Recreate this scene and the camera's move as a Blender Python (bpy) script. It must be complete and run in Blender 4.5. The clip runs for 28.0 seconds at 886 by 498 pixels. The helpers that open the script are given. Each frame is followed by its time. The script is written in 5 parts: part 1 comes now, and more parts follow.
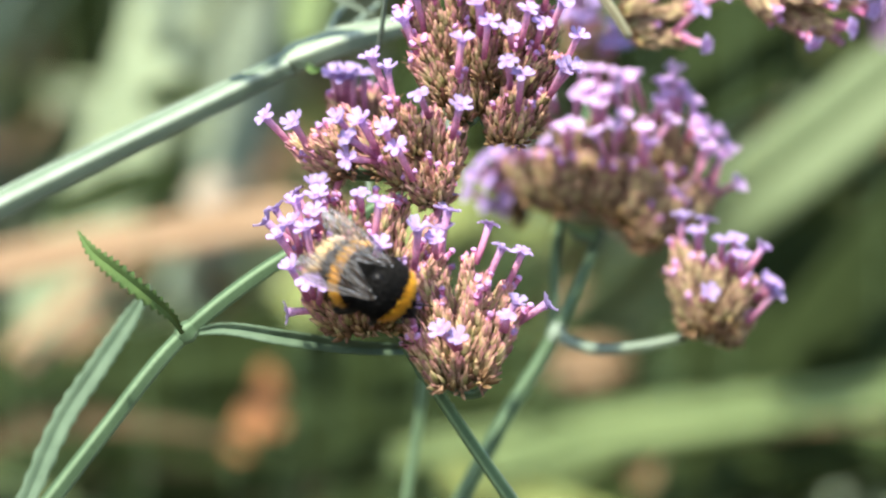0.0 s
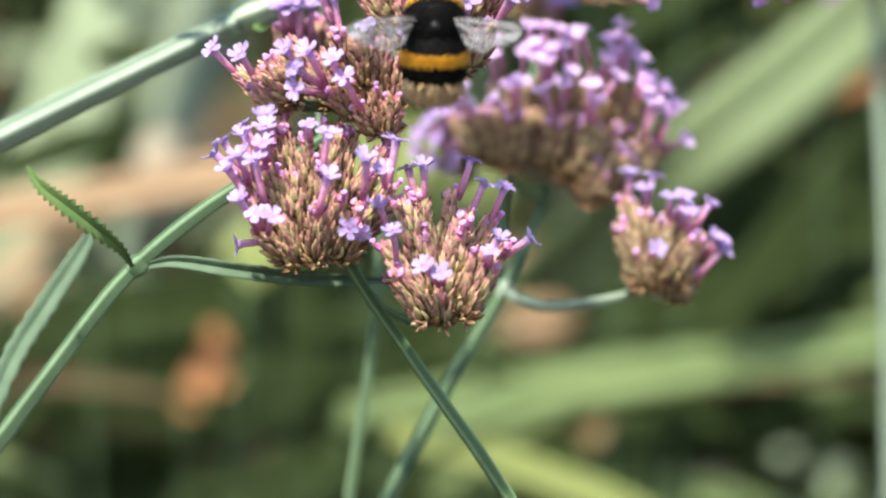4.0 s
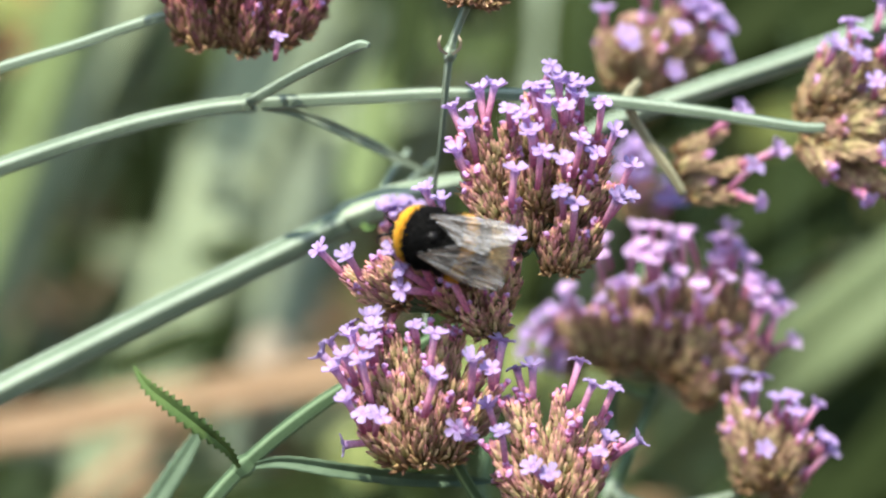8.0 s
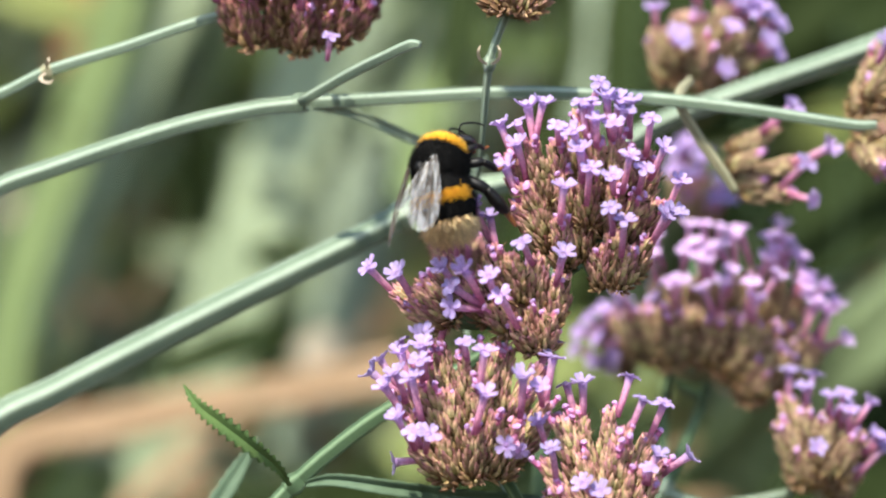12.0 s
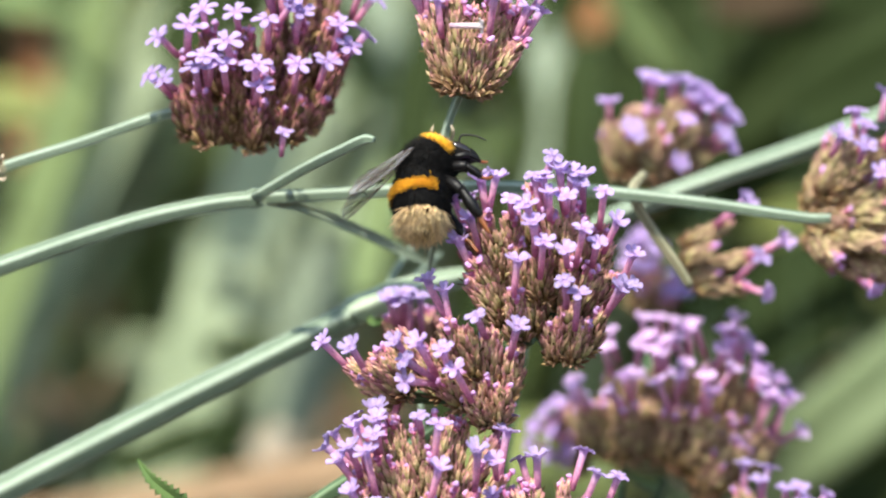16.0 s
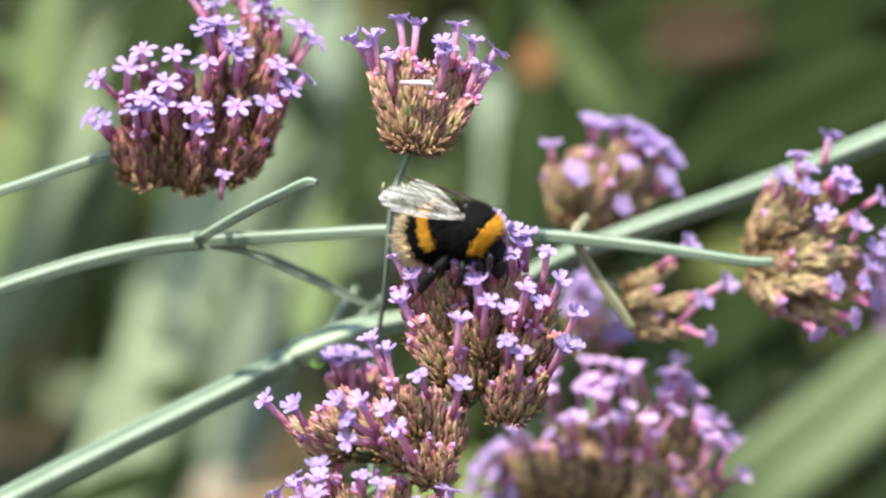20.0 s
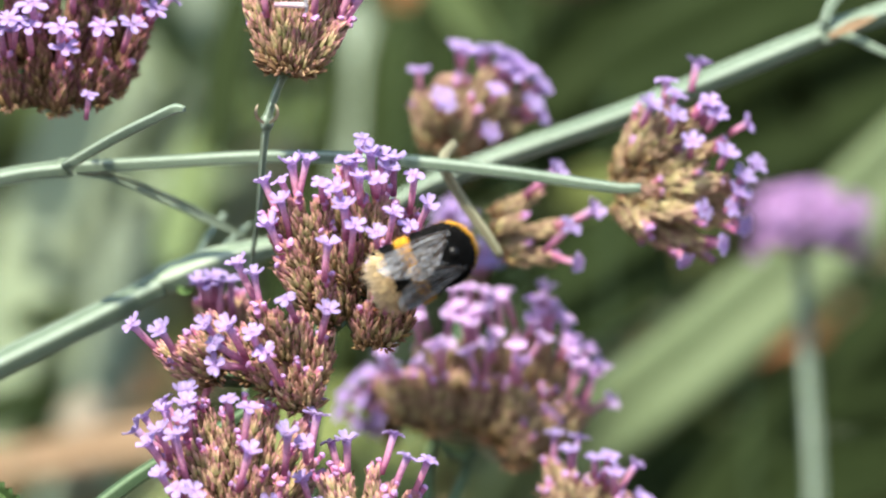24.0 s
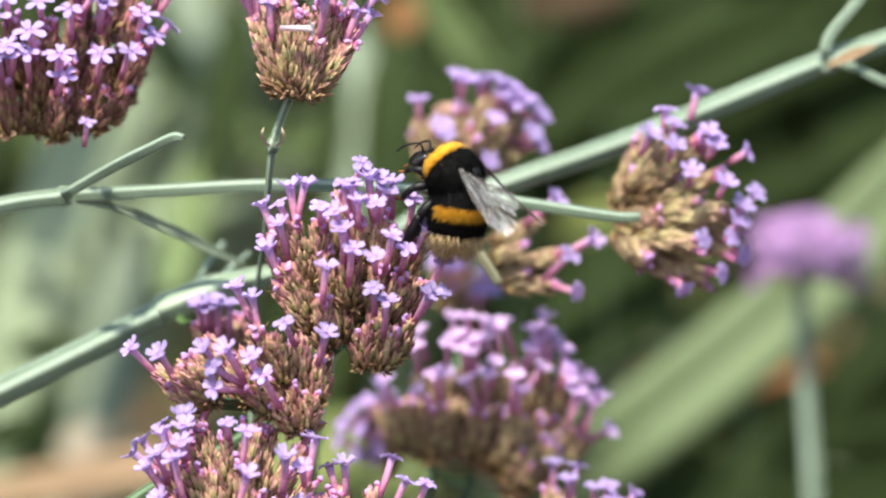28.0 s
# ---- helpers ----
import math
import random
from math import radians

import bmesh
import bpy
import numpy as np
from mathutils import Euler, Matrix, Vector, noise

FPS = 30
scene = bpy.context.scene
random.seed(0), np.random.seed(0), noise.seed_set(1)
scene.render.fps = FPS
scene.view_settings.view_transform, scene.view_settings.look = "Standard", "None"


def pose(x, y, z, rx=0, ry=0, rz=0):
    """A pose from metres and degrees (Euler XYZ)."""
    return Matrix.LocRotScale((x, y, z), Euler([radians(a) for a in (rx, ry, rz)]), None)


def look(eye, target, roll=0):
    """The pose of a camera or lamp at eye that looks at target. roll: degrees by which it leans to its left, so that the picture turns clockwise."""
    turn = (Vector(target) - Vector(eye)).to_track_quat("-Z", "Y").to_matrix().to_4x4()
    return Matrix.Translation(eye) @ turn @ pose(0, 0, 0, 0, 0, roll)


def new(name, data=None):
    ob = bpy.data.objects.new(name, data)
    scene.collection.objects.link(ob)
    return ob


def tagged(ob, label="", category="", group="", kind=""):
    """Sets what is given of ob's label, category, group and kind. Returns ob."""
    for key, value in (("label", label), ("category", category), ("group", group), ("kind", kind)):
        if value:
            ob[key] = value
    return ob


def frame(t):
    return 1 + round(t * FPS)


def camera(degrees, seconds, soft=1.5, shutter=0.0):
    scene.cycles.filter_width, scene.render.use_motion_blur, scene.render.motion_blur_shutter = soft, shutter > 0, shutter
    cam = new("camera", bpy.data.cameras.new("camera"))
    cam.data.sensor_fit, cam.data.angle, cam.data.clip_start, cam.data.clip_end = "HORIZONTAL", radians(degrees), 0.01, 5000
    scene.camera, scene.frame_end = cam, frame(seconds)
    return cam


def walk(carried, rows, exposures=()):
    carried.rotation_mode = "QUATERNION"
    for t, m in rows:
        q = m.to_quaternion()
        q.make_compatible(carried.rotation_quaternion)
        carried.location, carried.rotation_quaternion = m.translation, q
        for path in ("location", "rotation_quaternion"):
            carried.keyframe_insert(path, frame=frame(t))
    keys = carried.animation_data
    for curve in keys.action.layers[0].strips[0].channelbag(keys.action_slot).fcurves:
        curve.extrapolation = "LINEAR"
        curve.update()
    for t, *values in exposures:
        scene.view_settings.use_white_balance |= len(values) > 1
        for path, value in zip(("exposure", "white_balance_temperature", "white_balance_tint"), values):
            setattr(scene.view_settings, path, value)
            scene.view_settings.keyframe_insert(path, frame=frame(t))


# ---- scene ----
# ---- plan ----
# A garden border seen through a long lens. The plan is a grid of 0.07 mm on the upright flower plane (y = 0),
# u to the right and v down from an origin up and to the left, d metres behind that plane.
GRID = 7e-5
REACH = 1.3
EYE = Vector((0.0, -REACH, 1.0))


def at(u, v, d=0.0):
    k = GRID * (REACH + d) / REACH
    return Vector(((u - 784) * k, d, 1.0 + (441 - v) * k))


# ---- camera ----
cam = camera(4.8343, 28.0, soft=2.2, shutter=0.5)
cam.data.dof.use_dof = True
cam.data.dof.focus_distance = REACH - 0.006
cam.data.dof.aperture_fstop = 12.5
cam.data.dof.aperture_blades = 0
PAN = [  # seconds, plan point looked at (u, v), roll in degrees
    (0, 881.0, 719.7, 0.08), (0.5, 831.0, 688.8, -0.04), (1, 774.8, 783.3, -0.09), (1.5, 763.5, 822.0, -0.04), (2, 823.4, 892.2, -0.16),
    (2.5, 880.2, 884.5, -0.09), (4.5, 999.2, 757.2, -0.13), (4.6, 1000.4, 747.4, -0.11), (4.7, 981.5, 713.4, -0.11), (4.8, 970.6, 631.4, -0.11),
    (4.9, 963.7, 583.4, -0.11), (5, 952.5, 540.1, -0.15), (5.5, 925.8, 508.4, -0.46), (6, 911.8, 436.2, -0.05), (6.5, 907.9, 432.7, -0.20),
    (7, 842.8, 455.1, -0.13), (7.5, 796.9, 417.5, 0.02), (8, 784.0, 441.0, 0.00), (8.5, 772.9, 458.5, 0.14), (9, 744.8, 542.0, -0.01),
    (9.5, 727.8, 534.9, 0.18), (10, 747.2, 502.3, -0.05), (10.5, 771.6, 501.9, -0.24), (11, 713.5, 486.4, -0.17), (11.5, 696.8, 459.0, -0.25),
    (13.5, 669.2, 366.0, -0.18), (14, 754.5, 299.6, -0.13), (14.5, 739.3, 248.3, -0.16), (15, 701.7, 225.0, -0.09), (15.5, 724.1, 227.4, -0.23),
    (16, 773.1, 275.2, -0.48), (16.5, 722.2, 262.0, -0.41), (17, 702.2, 252.0, -0.30), (17.5, 767.4, 229.0, -0.29), (18, 773.9, 210.0, -0.34),
    (18.5, 766.5, 191.9, -0.47), (19, 805.2, 158.3, -0.37), (19.5, 824.0, 163.4, -0.27), (20, 875.6, 200.0, -0.40), (20.5, 899.9, 210.5, -0.33),
    (21, 917.5, 229.1, -0.31), (21.5, 950.2, 257.0, -0.38), (23.5, 1022.8, 285.6, -0.33), (24, 1108.7, 331.5, -0.44), (24.5, 1106.9, 339.5, -0.39),
    (25, 1108.6, 357.6, -0.20), (25.5, 1163.9, 390.2, -0.39), (26, 1166.4, 366.7, -0.43), (26.5, 1140.2, 318.8, -0.38), (27, 1110.2, 234.9, -0.30),
    (27.5, 1131.8, 251.1, -0.38), (28, 1110.7, 280.8, -0.38),
]
MAIN_SWAY = [  # seconds, shift right, shift down, lean clockwise in degrees
    (0, -4.0, 44.0, 0.60), (0.5, -6.0, 36.0, 0.60), (1, -8.0, 40.0, 0.70), (1.5, -5.0, 50.0, 0.70), (2, -10.0, 32.0, 0.50), (2.5, -6.0, 42.0, 0.60),
    (4.5, 0.0, -10.0, 0.00), (5, -2.8, 54.3, 1.71), (5.5, -13.2, 26.2, 1.04), (6, -1.2, -4.1, 0.44), (6.5, 3.0, 25.7, 0.26), (7, -16.7, 37.3, 0.19),
    (7.5, -2.0, 25.9, 0.31), (8, -0.2, -0.1, 0.00), (8.5, -18.6, 43.9, -0.05), (9, -2.8, 37.7, -0.29), (9.5, -9.6, 12.6, 0.02), (10, -4.7, 40.7, -0.10),
    (10.5, -3.3, 30.5, -0.35), (11, -5.4, 18.5, -0.43), (11.5, -4.8, 32.7, -0.07), (13.5, -5.2, 23.1, -0.47), (14, 0.8, 18.7, -0.72), (14.5, -3.5, 13.5, -0.75),
    (15, -5.9, 16.0, -0.04), (15.5, -5.3, 17.0, -0.05), (16, -6.1, -4.8, -0.08), (16.5, -7.6, 20.4, -0.05), (17, -6.4, 9.0, -0.07), (17.5, -4.8, 4.7, -0.07),
    (18, -4.9, 14.1, -0.05), (18.5, -0.0, 10.6, -0.04), (19, 0.7, 8.8, -0.06), (19.5, 0.1, 7.8, -0.04), (20, -6.6, 23.9, -0.00), (20.5, -0.8, 13.0, -0.02),
    (21, -1.5, 8.6, -0.02), (21.5, -10.9, 23.8, -0.02), (23.5, -5.6, 26.5, 0.04), (24, -7.0, 19.2, 0.03), (24.5, -7.0, 15.2, 0.03), (25, -8.0, 20.7, 0.04),
    (25.5, -6.3, 15.8, 0.02), (26, -7.8, 9.6, 0.02), (26.5, -6.6, 15.1, 0.01), (27, -6.3, 14.6, 0.02), (27.5, -8.6, 9.5, 0.01), (28, -8.0, 10.3, -0.00),
]
TOP_SWAY = [
    (0, -4.0, 44.0), (0.5, -6.0, 36.0), (1, -8.0, 40.0), (1.5, -5.0, 50.0), (2, -10.0, 32.0), (2.5, -6.0, 42.0), (4.5, 0.0, -10.0), (5, -3.0, 54.0),
    (5.5, 4.0, 22.2), (6, 7.0, -3.1), (6.5, 2.4, 22.2), (7, -12.6, 32.6), (7.5, 1.9, 21.1), (8, -0.2, 0.2), (8.5, -21.2, 37.6), (10, -12.0, 26.0),
    (11.5, -20.0, 20.0), (13.5, -28.0, 15.0), (14, -36.4, 7.9), (14.5, -37.8, 5.8), (15, -20.7, 13.1), (15.5, -19.2, 12.5), (16, -22.3, -7.0), (16.5, -28.0, 16.8),
    (17, -19.2, 5.3), (17.5, -24.6, 0.2), (18, -19.7, 8.8), (18.5, -0.6, 7.9), (19, -11.5, 4.5), (19.5, -3.6, 6.5), (20, -8.2, 18.2), (20.5, -6.9, 7.2),
    (21, -3.1, 4.3), (21.5, -16.0, 17.9), (23.5, -1.6, 17.3), (24, 2.5, 10.1), (24.5, 9.8, 7.7), (25, 11.9, 11.4), (25.5, 19.6, 7.5), (26, 20.6, 5.3),
    (26.5, 16.8, 8.3), (27, 19.6, 7.7), (27.5, 15.7, 3.4), (28, 14.6, 1.1),
]
LEFT_SWAY = [
    (0, 0.0, 0.0), (13.5, 3.7, 3.0), (14, 4.4, -5.3), (14.5, 7.5, -0.0), (15, 10.8, 1.6), (15.5, 6.3, -2.9), (16, 3.2, 3.6), (16.5, -6.7, -7.4),
    (17, -2.8, -1.5), (17.5, -3.7, -1.8), (18, -1.6, -15.0), (18.5, 6.5, 9.3), (19, -5.9, 3.4), (19.5, 2.0, -1.5), (20, -2.5, 3.1), (20.5, -2.8, -2.9),
    (21, -0.5, -8.6), (21.5, -5.5, -10.7), (24, -6.0, -8.0), (26, -8.0, -10.0), (28, -8.0, -10.0),
]
BEE = [  # seconds, plan point of the thorax (u, v), millimetres behind the flower plane, heading, turn of the back
    (0, 775, 788, -16, -28, 14), (0.4, 802, 803, -17, -20, 14), (0.8, 772, 851, -17, -12, 14), (1, 782, 805, -17, -10, 14), (1.2, 879, 871, -18, -5, 12),
    (1.4, 920, 867, -18, 30, 15), (1.6, 920, 818, -18, 58, 5), (1.8, 989, 734, -18, 55, 0), (2, 1042, 705, -18, 60, 0), (2.2, 959, 685, -18, 80, 0),
    (2.5, 967, 684, -18, 83, 0), (4.5, 958, 341, -22, 90, 0), (4.6, 956, 396, -22, 90, 0), (4.7, 927, 487, -22, 95, 0), (4.8, 907, 594, -20, 92, 0),
    (4.9, 922, 600, -18, 92, 0), (5, 924, 541, -17, 90, 0), (5.2, 957, 445, -17, 95, 0), (5.5, 921, 466, -17, 97, 0), (6, 877, 472, -17, 116, 0),
    (6.5, 830, 491, -16, 128, 0), (7, 783, 489, -16, 148, 0), (7.5, 799, 444, -16, 158, -3), (8, 755, 421, -16, 163, -5), (8.5, 739, 486, -18, 148, 10),
    (9, 710, 406, -20, 112, 35), (9.5, 707, 341, -20, 112, 36), (10, 698, 390, -20, 115, 38), (10.5, 689, 378, -19, 114, 40), (11, 671, 350, -18, 102, 40),
    (11.5, 676, 328, -16, 94, 46), (13.5, 714, 209, -10, 72, 62), (14, 705, 222, -10, 67, 62), (14.5, 705, 206, -10, 62, 70), (15, 738, 174, -10, 55, 85),
    (15.5, 734, 176, -10, 55, 85), (16, 747, 130, -10, 66, 85), (16.5, 739, 157, -10, 54, 85), (17, 785, 124, -10, 40, 88), (17.5, 786, 108, -13, 36, 85),
    (18, 793, 108, -13, 22, 80), (18.5, 859, 121, -13, 8, 78), (19, 859, 111, -13, 2, 75), (19.5, 886, 124, -13, 0, 75), (20, 925, 169, -13, -15, 62),
    (20.5, 937, 178, -13, -25, 60), (21, 969, 183, -13, -28, 60), (21.2, 929, 173, -13, -12, 60), (21.5, 962, 203, -13, -22, 55), (23.5, 1085, 330, -15, -8, 10),
    (23.8, 1095, 342, -14, 5, 12), (24, 1111, 341, -15, 30, -6), (24.3, 1156, 372, -13, 48, -10), (24.5, 1171, 325, -12, 64, -16), (25, 1168, 341, -11, 80, -24),
    (25.3, 1164, 290, -11, 92, -36), (25.5, 1161, 261, -11, 102, -46), (26, 1178, 244, -11, 120, -54), (26.5, 1135, 207, -11, 116, -54), (27, 1129, 183, -11, 110, -54),
    (27.3, 1139, 162, -11, 110, -54), (27.5, 1112, 169, -11, 110, -54), (28, 1132, 153, -11, 112, -54),
]
walk(cam, [(t, look(EYE, at(u, v), roll)) for t, u, v, roll in PAN],
     [(0, 1.46), (1, 1.3), (2.5, 1.32), (4.5, 1.4), (5, 1.43), (6, 1.27), (7, 1.2), (8, 1.15), (28, 1.14)])

# ---- light ----
SUN_EL, SUN_AZ = radians(49), radians(-18)   # azimuth from behind the viewer, to the left
world = bpy.data.worlds.new("sky")
scene.world = world
world.use_nodes = True
wn = world.node_tree.nodes
sky = wn.new("ShaderNodeTexSky")
sky.sky_type = "NISHITA"
sky.sun_disc = False
sky.sun_elevation = SUN_EL
sun_dir = Vector((math.sin(SUN_AZ) * math.cos(SUN_EL), -math.cos(SUN_AZ) * math.cos(SUN_EL), math.sin(SUN_EL)))
sky.sun_rotation = math.atan2(sun_dir.x, sun_dir.y)
world.node_tree.links.new(sky.outputs[0], wn["Background"].inputs[0])
wn["Background"].inputs[1].default_value = 0.152
sun_data = bpy.data.lights.new("sun", "SUN")
sun_data.energy = 4.45
sun_data.angle = radians(1.5)
sun_data.color = (1.0, 0.955, 0.82)
sun = new("sun", sun_data)
sun.matrix_world = look(sun_dir * 10, (0, 0, 0))


# ---- materials ----
def material(name, rough=0.6, spec=0.3):
    m = bpy.data.materials.new(name)
    m.use_nodes = True
    b = m.node_tree.nodes["Principled BSDF"]
    b.inputs["Roughness"].default_value = rough
    b.inputs["Specular IOR Level"].default_value = spec
    return m, m.node_tree.nodes, m.node_tree.links, b


def ramp(nodes, stops):
    r = nodes.new("ShaderNodeValToRGB")
    e = r.color_ramp.elements
    while len(e) < len(stops):
        e.new(0.5)
    for el, (p, c) in zip(e, stops):
        el.position, el.color = p, (*c, 1)
    return r


def noise_tex(nodes, links, scale, detail=4, stretch=(1, 1, 1), coord="Object"):
    tc, mp, n = nodes.new("ShaderNodeTexCoord"), nodes.new("ShaderNodeMapping"), nodes.new("ShaderNodeTexNoise")
    mp.inputs["Scale"].default_value = stretch
    n.inputs["Scale"].default_value, n.inputs["Detail"].default_value = scale, detail
    links.new(tc.outputs[coord], mp.inputs[0])
    links.new(mp.outputs[0], n.inputs["Vector"])
    return n


def mix(nodes, links, fac, a, b, mode="MIX"):
    x = nodes.new("ShaderNodeMix")
    x.data_type, x.blend_type = "RGBA", mode
    for sock, val in ((x.inputs[0], fac), (x.inputs[6], a), (x.inputs[7], b)):
        if isinstance(val, (int, float)):
            sock.default_value = val
        elif isinstance(val, tuple):
            sock.default_value = (*val, 1)
        else:
            links.new(val, sock)
    return x.outputs[2]


def vary(nodes, links, colour, amount=0.25, hue=0.03, island=True):
    """Colour that differs a little from piece to piece."""
    if island:
        r = nodes.new("ShaderNodeNewGeometry").outputs["Random Per Island"]
    else:
        r = nodes.new("ShaderNodeObjectInfo").outputs["Random"]
    h = nodes.new("ShaderNodeHueSaturation")
    for sock, lo, hi in (("Value", 1 - amount, 1 + amount), ("Hue", 0.5 - hue, 0.5 + hue)):
        mr = nodes.new("ShaderNodeMapRange")
        mr.inputs[3].default_value, mr.inputs[4].default_value = lo, hi
        links.new(r, mr.inputs[0])
        links.new(mr.outputs[0], h.inputs[sock])
    links.new(colour, h.inputs["Color"])
    return h.outputs[0]


def bump(nodes, links, b, height, strength=0.3, distance=1e-4):
    n = nodes.new("ShaderNodeBump")
    n.inputs["Strength"].default_value, n.inputs["Distance"].default_value = strength, distance
    links.new(height, n.inputs["Height"])
    links.new(n.outputs[0], b.inputs["Normal"])


def thin(m, b, colour, amount):
    """Lets part of the light through a thin petal or leaf."""
    nodes, links = m.node_tree.nodes, m.node_tree.links
    tr, mx = nodes.new("ShaderNodeBsdfTranslucent"), nodes.new("ShaderNodeMixShader")
    mx.inputs[0].default_value = amount
    links.new(colour, tr.inputs[0])
    links.new(b.outputs[0], mx.inputs[1])
    links.new(tr.outputs[0], mx.inputs[2])
    links.new(mx.outputs[0], nodes["Material Output"].inputs[0])


def grown(name, stops, rough=0.6, spec=0.25, amount=0.25, hue=0.03, translucent=0.0, grain=2500, island=True):
    """Plant tissue whose pigment runs from foot (0) to tip (1) of each piece."""
    m, n, l, b = material(name, rough, spec)
    a = n.new("ShaderNodeAttribute")
    a.attribute_name = "tip"
    r = ramp(n, stops)
    l.new(a.outputs["Fac"], r.inputs[0])
    c = vary(n, l, r.outputs[0], amount, hue, island)
    tex = noise_tex(n, l, grain, 3)
    rr = ramp(n, [(0.3, (0.55, 0.55, 0.55)), (0.7, (1.25, 1.25, 1.25))])
    l.new(tex.outputs[0], rr.inputs[0])
    c = mix(n, l, 0.6, c, rr.outputs[0], "MULTIPLY")
    l.new(c, b.inputs["Base Color"])
    bump(n, l, b, tex.outputs[0], 0.4, 5e-5)
    if translucent:
        thin(m, b, c, translucent)
    return m


PETAL = grown("lilac_petal", [(0.0, (0.60, 0.20, 0.37)), (0.35, (0.76, 0.37, 0.55)), (0.62, (0.76, 0.47, 0.69)), (0.75, (0.53, 0.355, 0.66)), (1.0, (0.545, 0.435, 0.725))],
              0.55, 0.2, 0.12, 0.012, 0.5, 3000, False)
PETAL_ROSE = grown("rose_lilac_petal", [(0.0, (0.70, 0.28, 0.44)), (0.4, (0.85, 0.48, 0.66)), (0.65, (0.84, 0.56, 0.80)), (1.0, (0.78, 0.59, 0.89))], 0.55, 0.2, 0.12, 0.012, 0.5, 3000, False)
# pinker petals, also darkened for the weaker light on the distant head
PETAL_PINK = grown("pink_petal", [(0.0, (0.36, 0.14, 0.22)), (0.6, (0.40, 0.19, 0.36)), (1.0, (0.42, 0.26, 0.49))], 0.55, 0.2, 0.12, 0.012, 0.4, 3000, False)
PETAL_WHITE = grown("faded_petal", [(0.0, (0.6, 0.4, 0.5)), (1.0, (0.8, 0.75, 0.72))], 0.6, 0.2, 0.05, 0.01, 0.3)
BUD = grown("pink_bud", [(0.0, (0.42, 0.10, 0.20)), (0.65, (0.68, 0.22, 0.42)), (0.85, (0.60, 0.28, 0.55)), (1.0, (0.58, 0.38, 0.72))], 0.55, 0.25, 0.2, 0.02, 0.25)
# olive to pink pigment; the dark feet also hold the shade between calyces
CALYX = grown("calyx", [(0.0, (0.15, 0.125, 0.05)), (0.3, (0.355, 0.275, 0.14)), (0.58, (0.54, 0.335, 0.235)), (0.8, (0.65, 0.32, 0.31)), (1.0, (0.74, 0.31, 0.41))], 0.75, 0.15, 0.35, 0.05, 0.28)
# core darkened for the shade in a spike's gaps; also colours withered threads
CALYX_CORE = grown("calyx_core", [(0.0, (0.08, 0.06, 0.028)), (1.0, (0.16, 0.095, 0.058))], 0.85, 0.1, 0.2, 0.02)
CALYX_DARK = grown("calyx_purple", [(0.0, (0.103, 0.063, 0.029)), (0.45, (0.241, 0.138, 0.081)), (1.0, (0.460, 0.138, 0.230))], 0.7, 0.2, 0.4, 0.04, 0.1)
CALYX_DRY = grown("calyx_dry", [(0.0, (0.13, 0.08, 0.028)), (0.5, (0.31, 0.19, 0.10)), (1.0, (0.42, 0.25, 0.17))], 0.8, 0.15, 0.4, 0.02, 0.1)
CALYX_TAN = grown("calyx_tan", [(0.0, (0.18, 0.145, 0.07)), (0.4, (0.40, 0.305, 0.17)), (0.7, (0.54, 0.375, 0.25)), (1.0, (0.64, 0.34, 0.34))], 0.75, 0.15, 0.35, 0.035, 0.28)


def stem_material(name, pale, dark, hair=0.5):
    m, n, l, b = material(name, 0.75, 0.12)
    a = n.new("ShaderNodeAttribute")
    a.attribute_name = "tip"
    r = ramp(n, [(0.0, dark), (0.55, pale), (1.0, tuple(min(1, c * 1.25) for c in pale))])
    l.new(a.outputs["Fac"], r.inputs[0])
    big, fine = noise_tex(n, l, 120, 4), noise_tex(n, l, 2200, 3)
    rb = ramp(n, [(0.35, (0.82, 0.84, 0.8)), (0.7, (1.1, 1.08, 1.06))])
    l.new(big.outputs[0], rb.inputs[0])
    c = mix(n, l, 0.8, r.outputs[0], rb.outputs[0], "MULTIPLY")
    rf = ramp(n, [(0.35, (0.8, 0.8, 0.8)), (0.75, (1.2, 1.2, 1.2))])
    l.new(fine.outputs[0], rf.inputs[0])
    c = mix(n, l, hair, c, rf.outputs[0], "MULTIPLY")
    l.new(c, b.inputs["Base Color"])
    bump(n, l, b, fine.outputs[0], 0.5, 4e-5)
    return m


STEM_PALE = stem_material("stem_glaucous", (0.255, 0.31, 0.25), (0.125, 0.17, 0.12))
SHEATH = stem_material("node_sheath", (0.31, 0.37, 0.285), (0.20, 0.26, 0.18))
STEM_GREEN = stem_material("stem_green", (0.125, 0.185, 0.11), (0.055, 0.095, 0.05))
STEM_DARK = stem_material("stem_dark", (0.135, 0.205, 0.105), (0.055, 0.095, 0.045))
STEM_STRAW = stem_material("stem_straw", (0.34, 0.33, 0.22), (0.22, 0.2, 0.13))


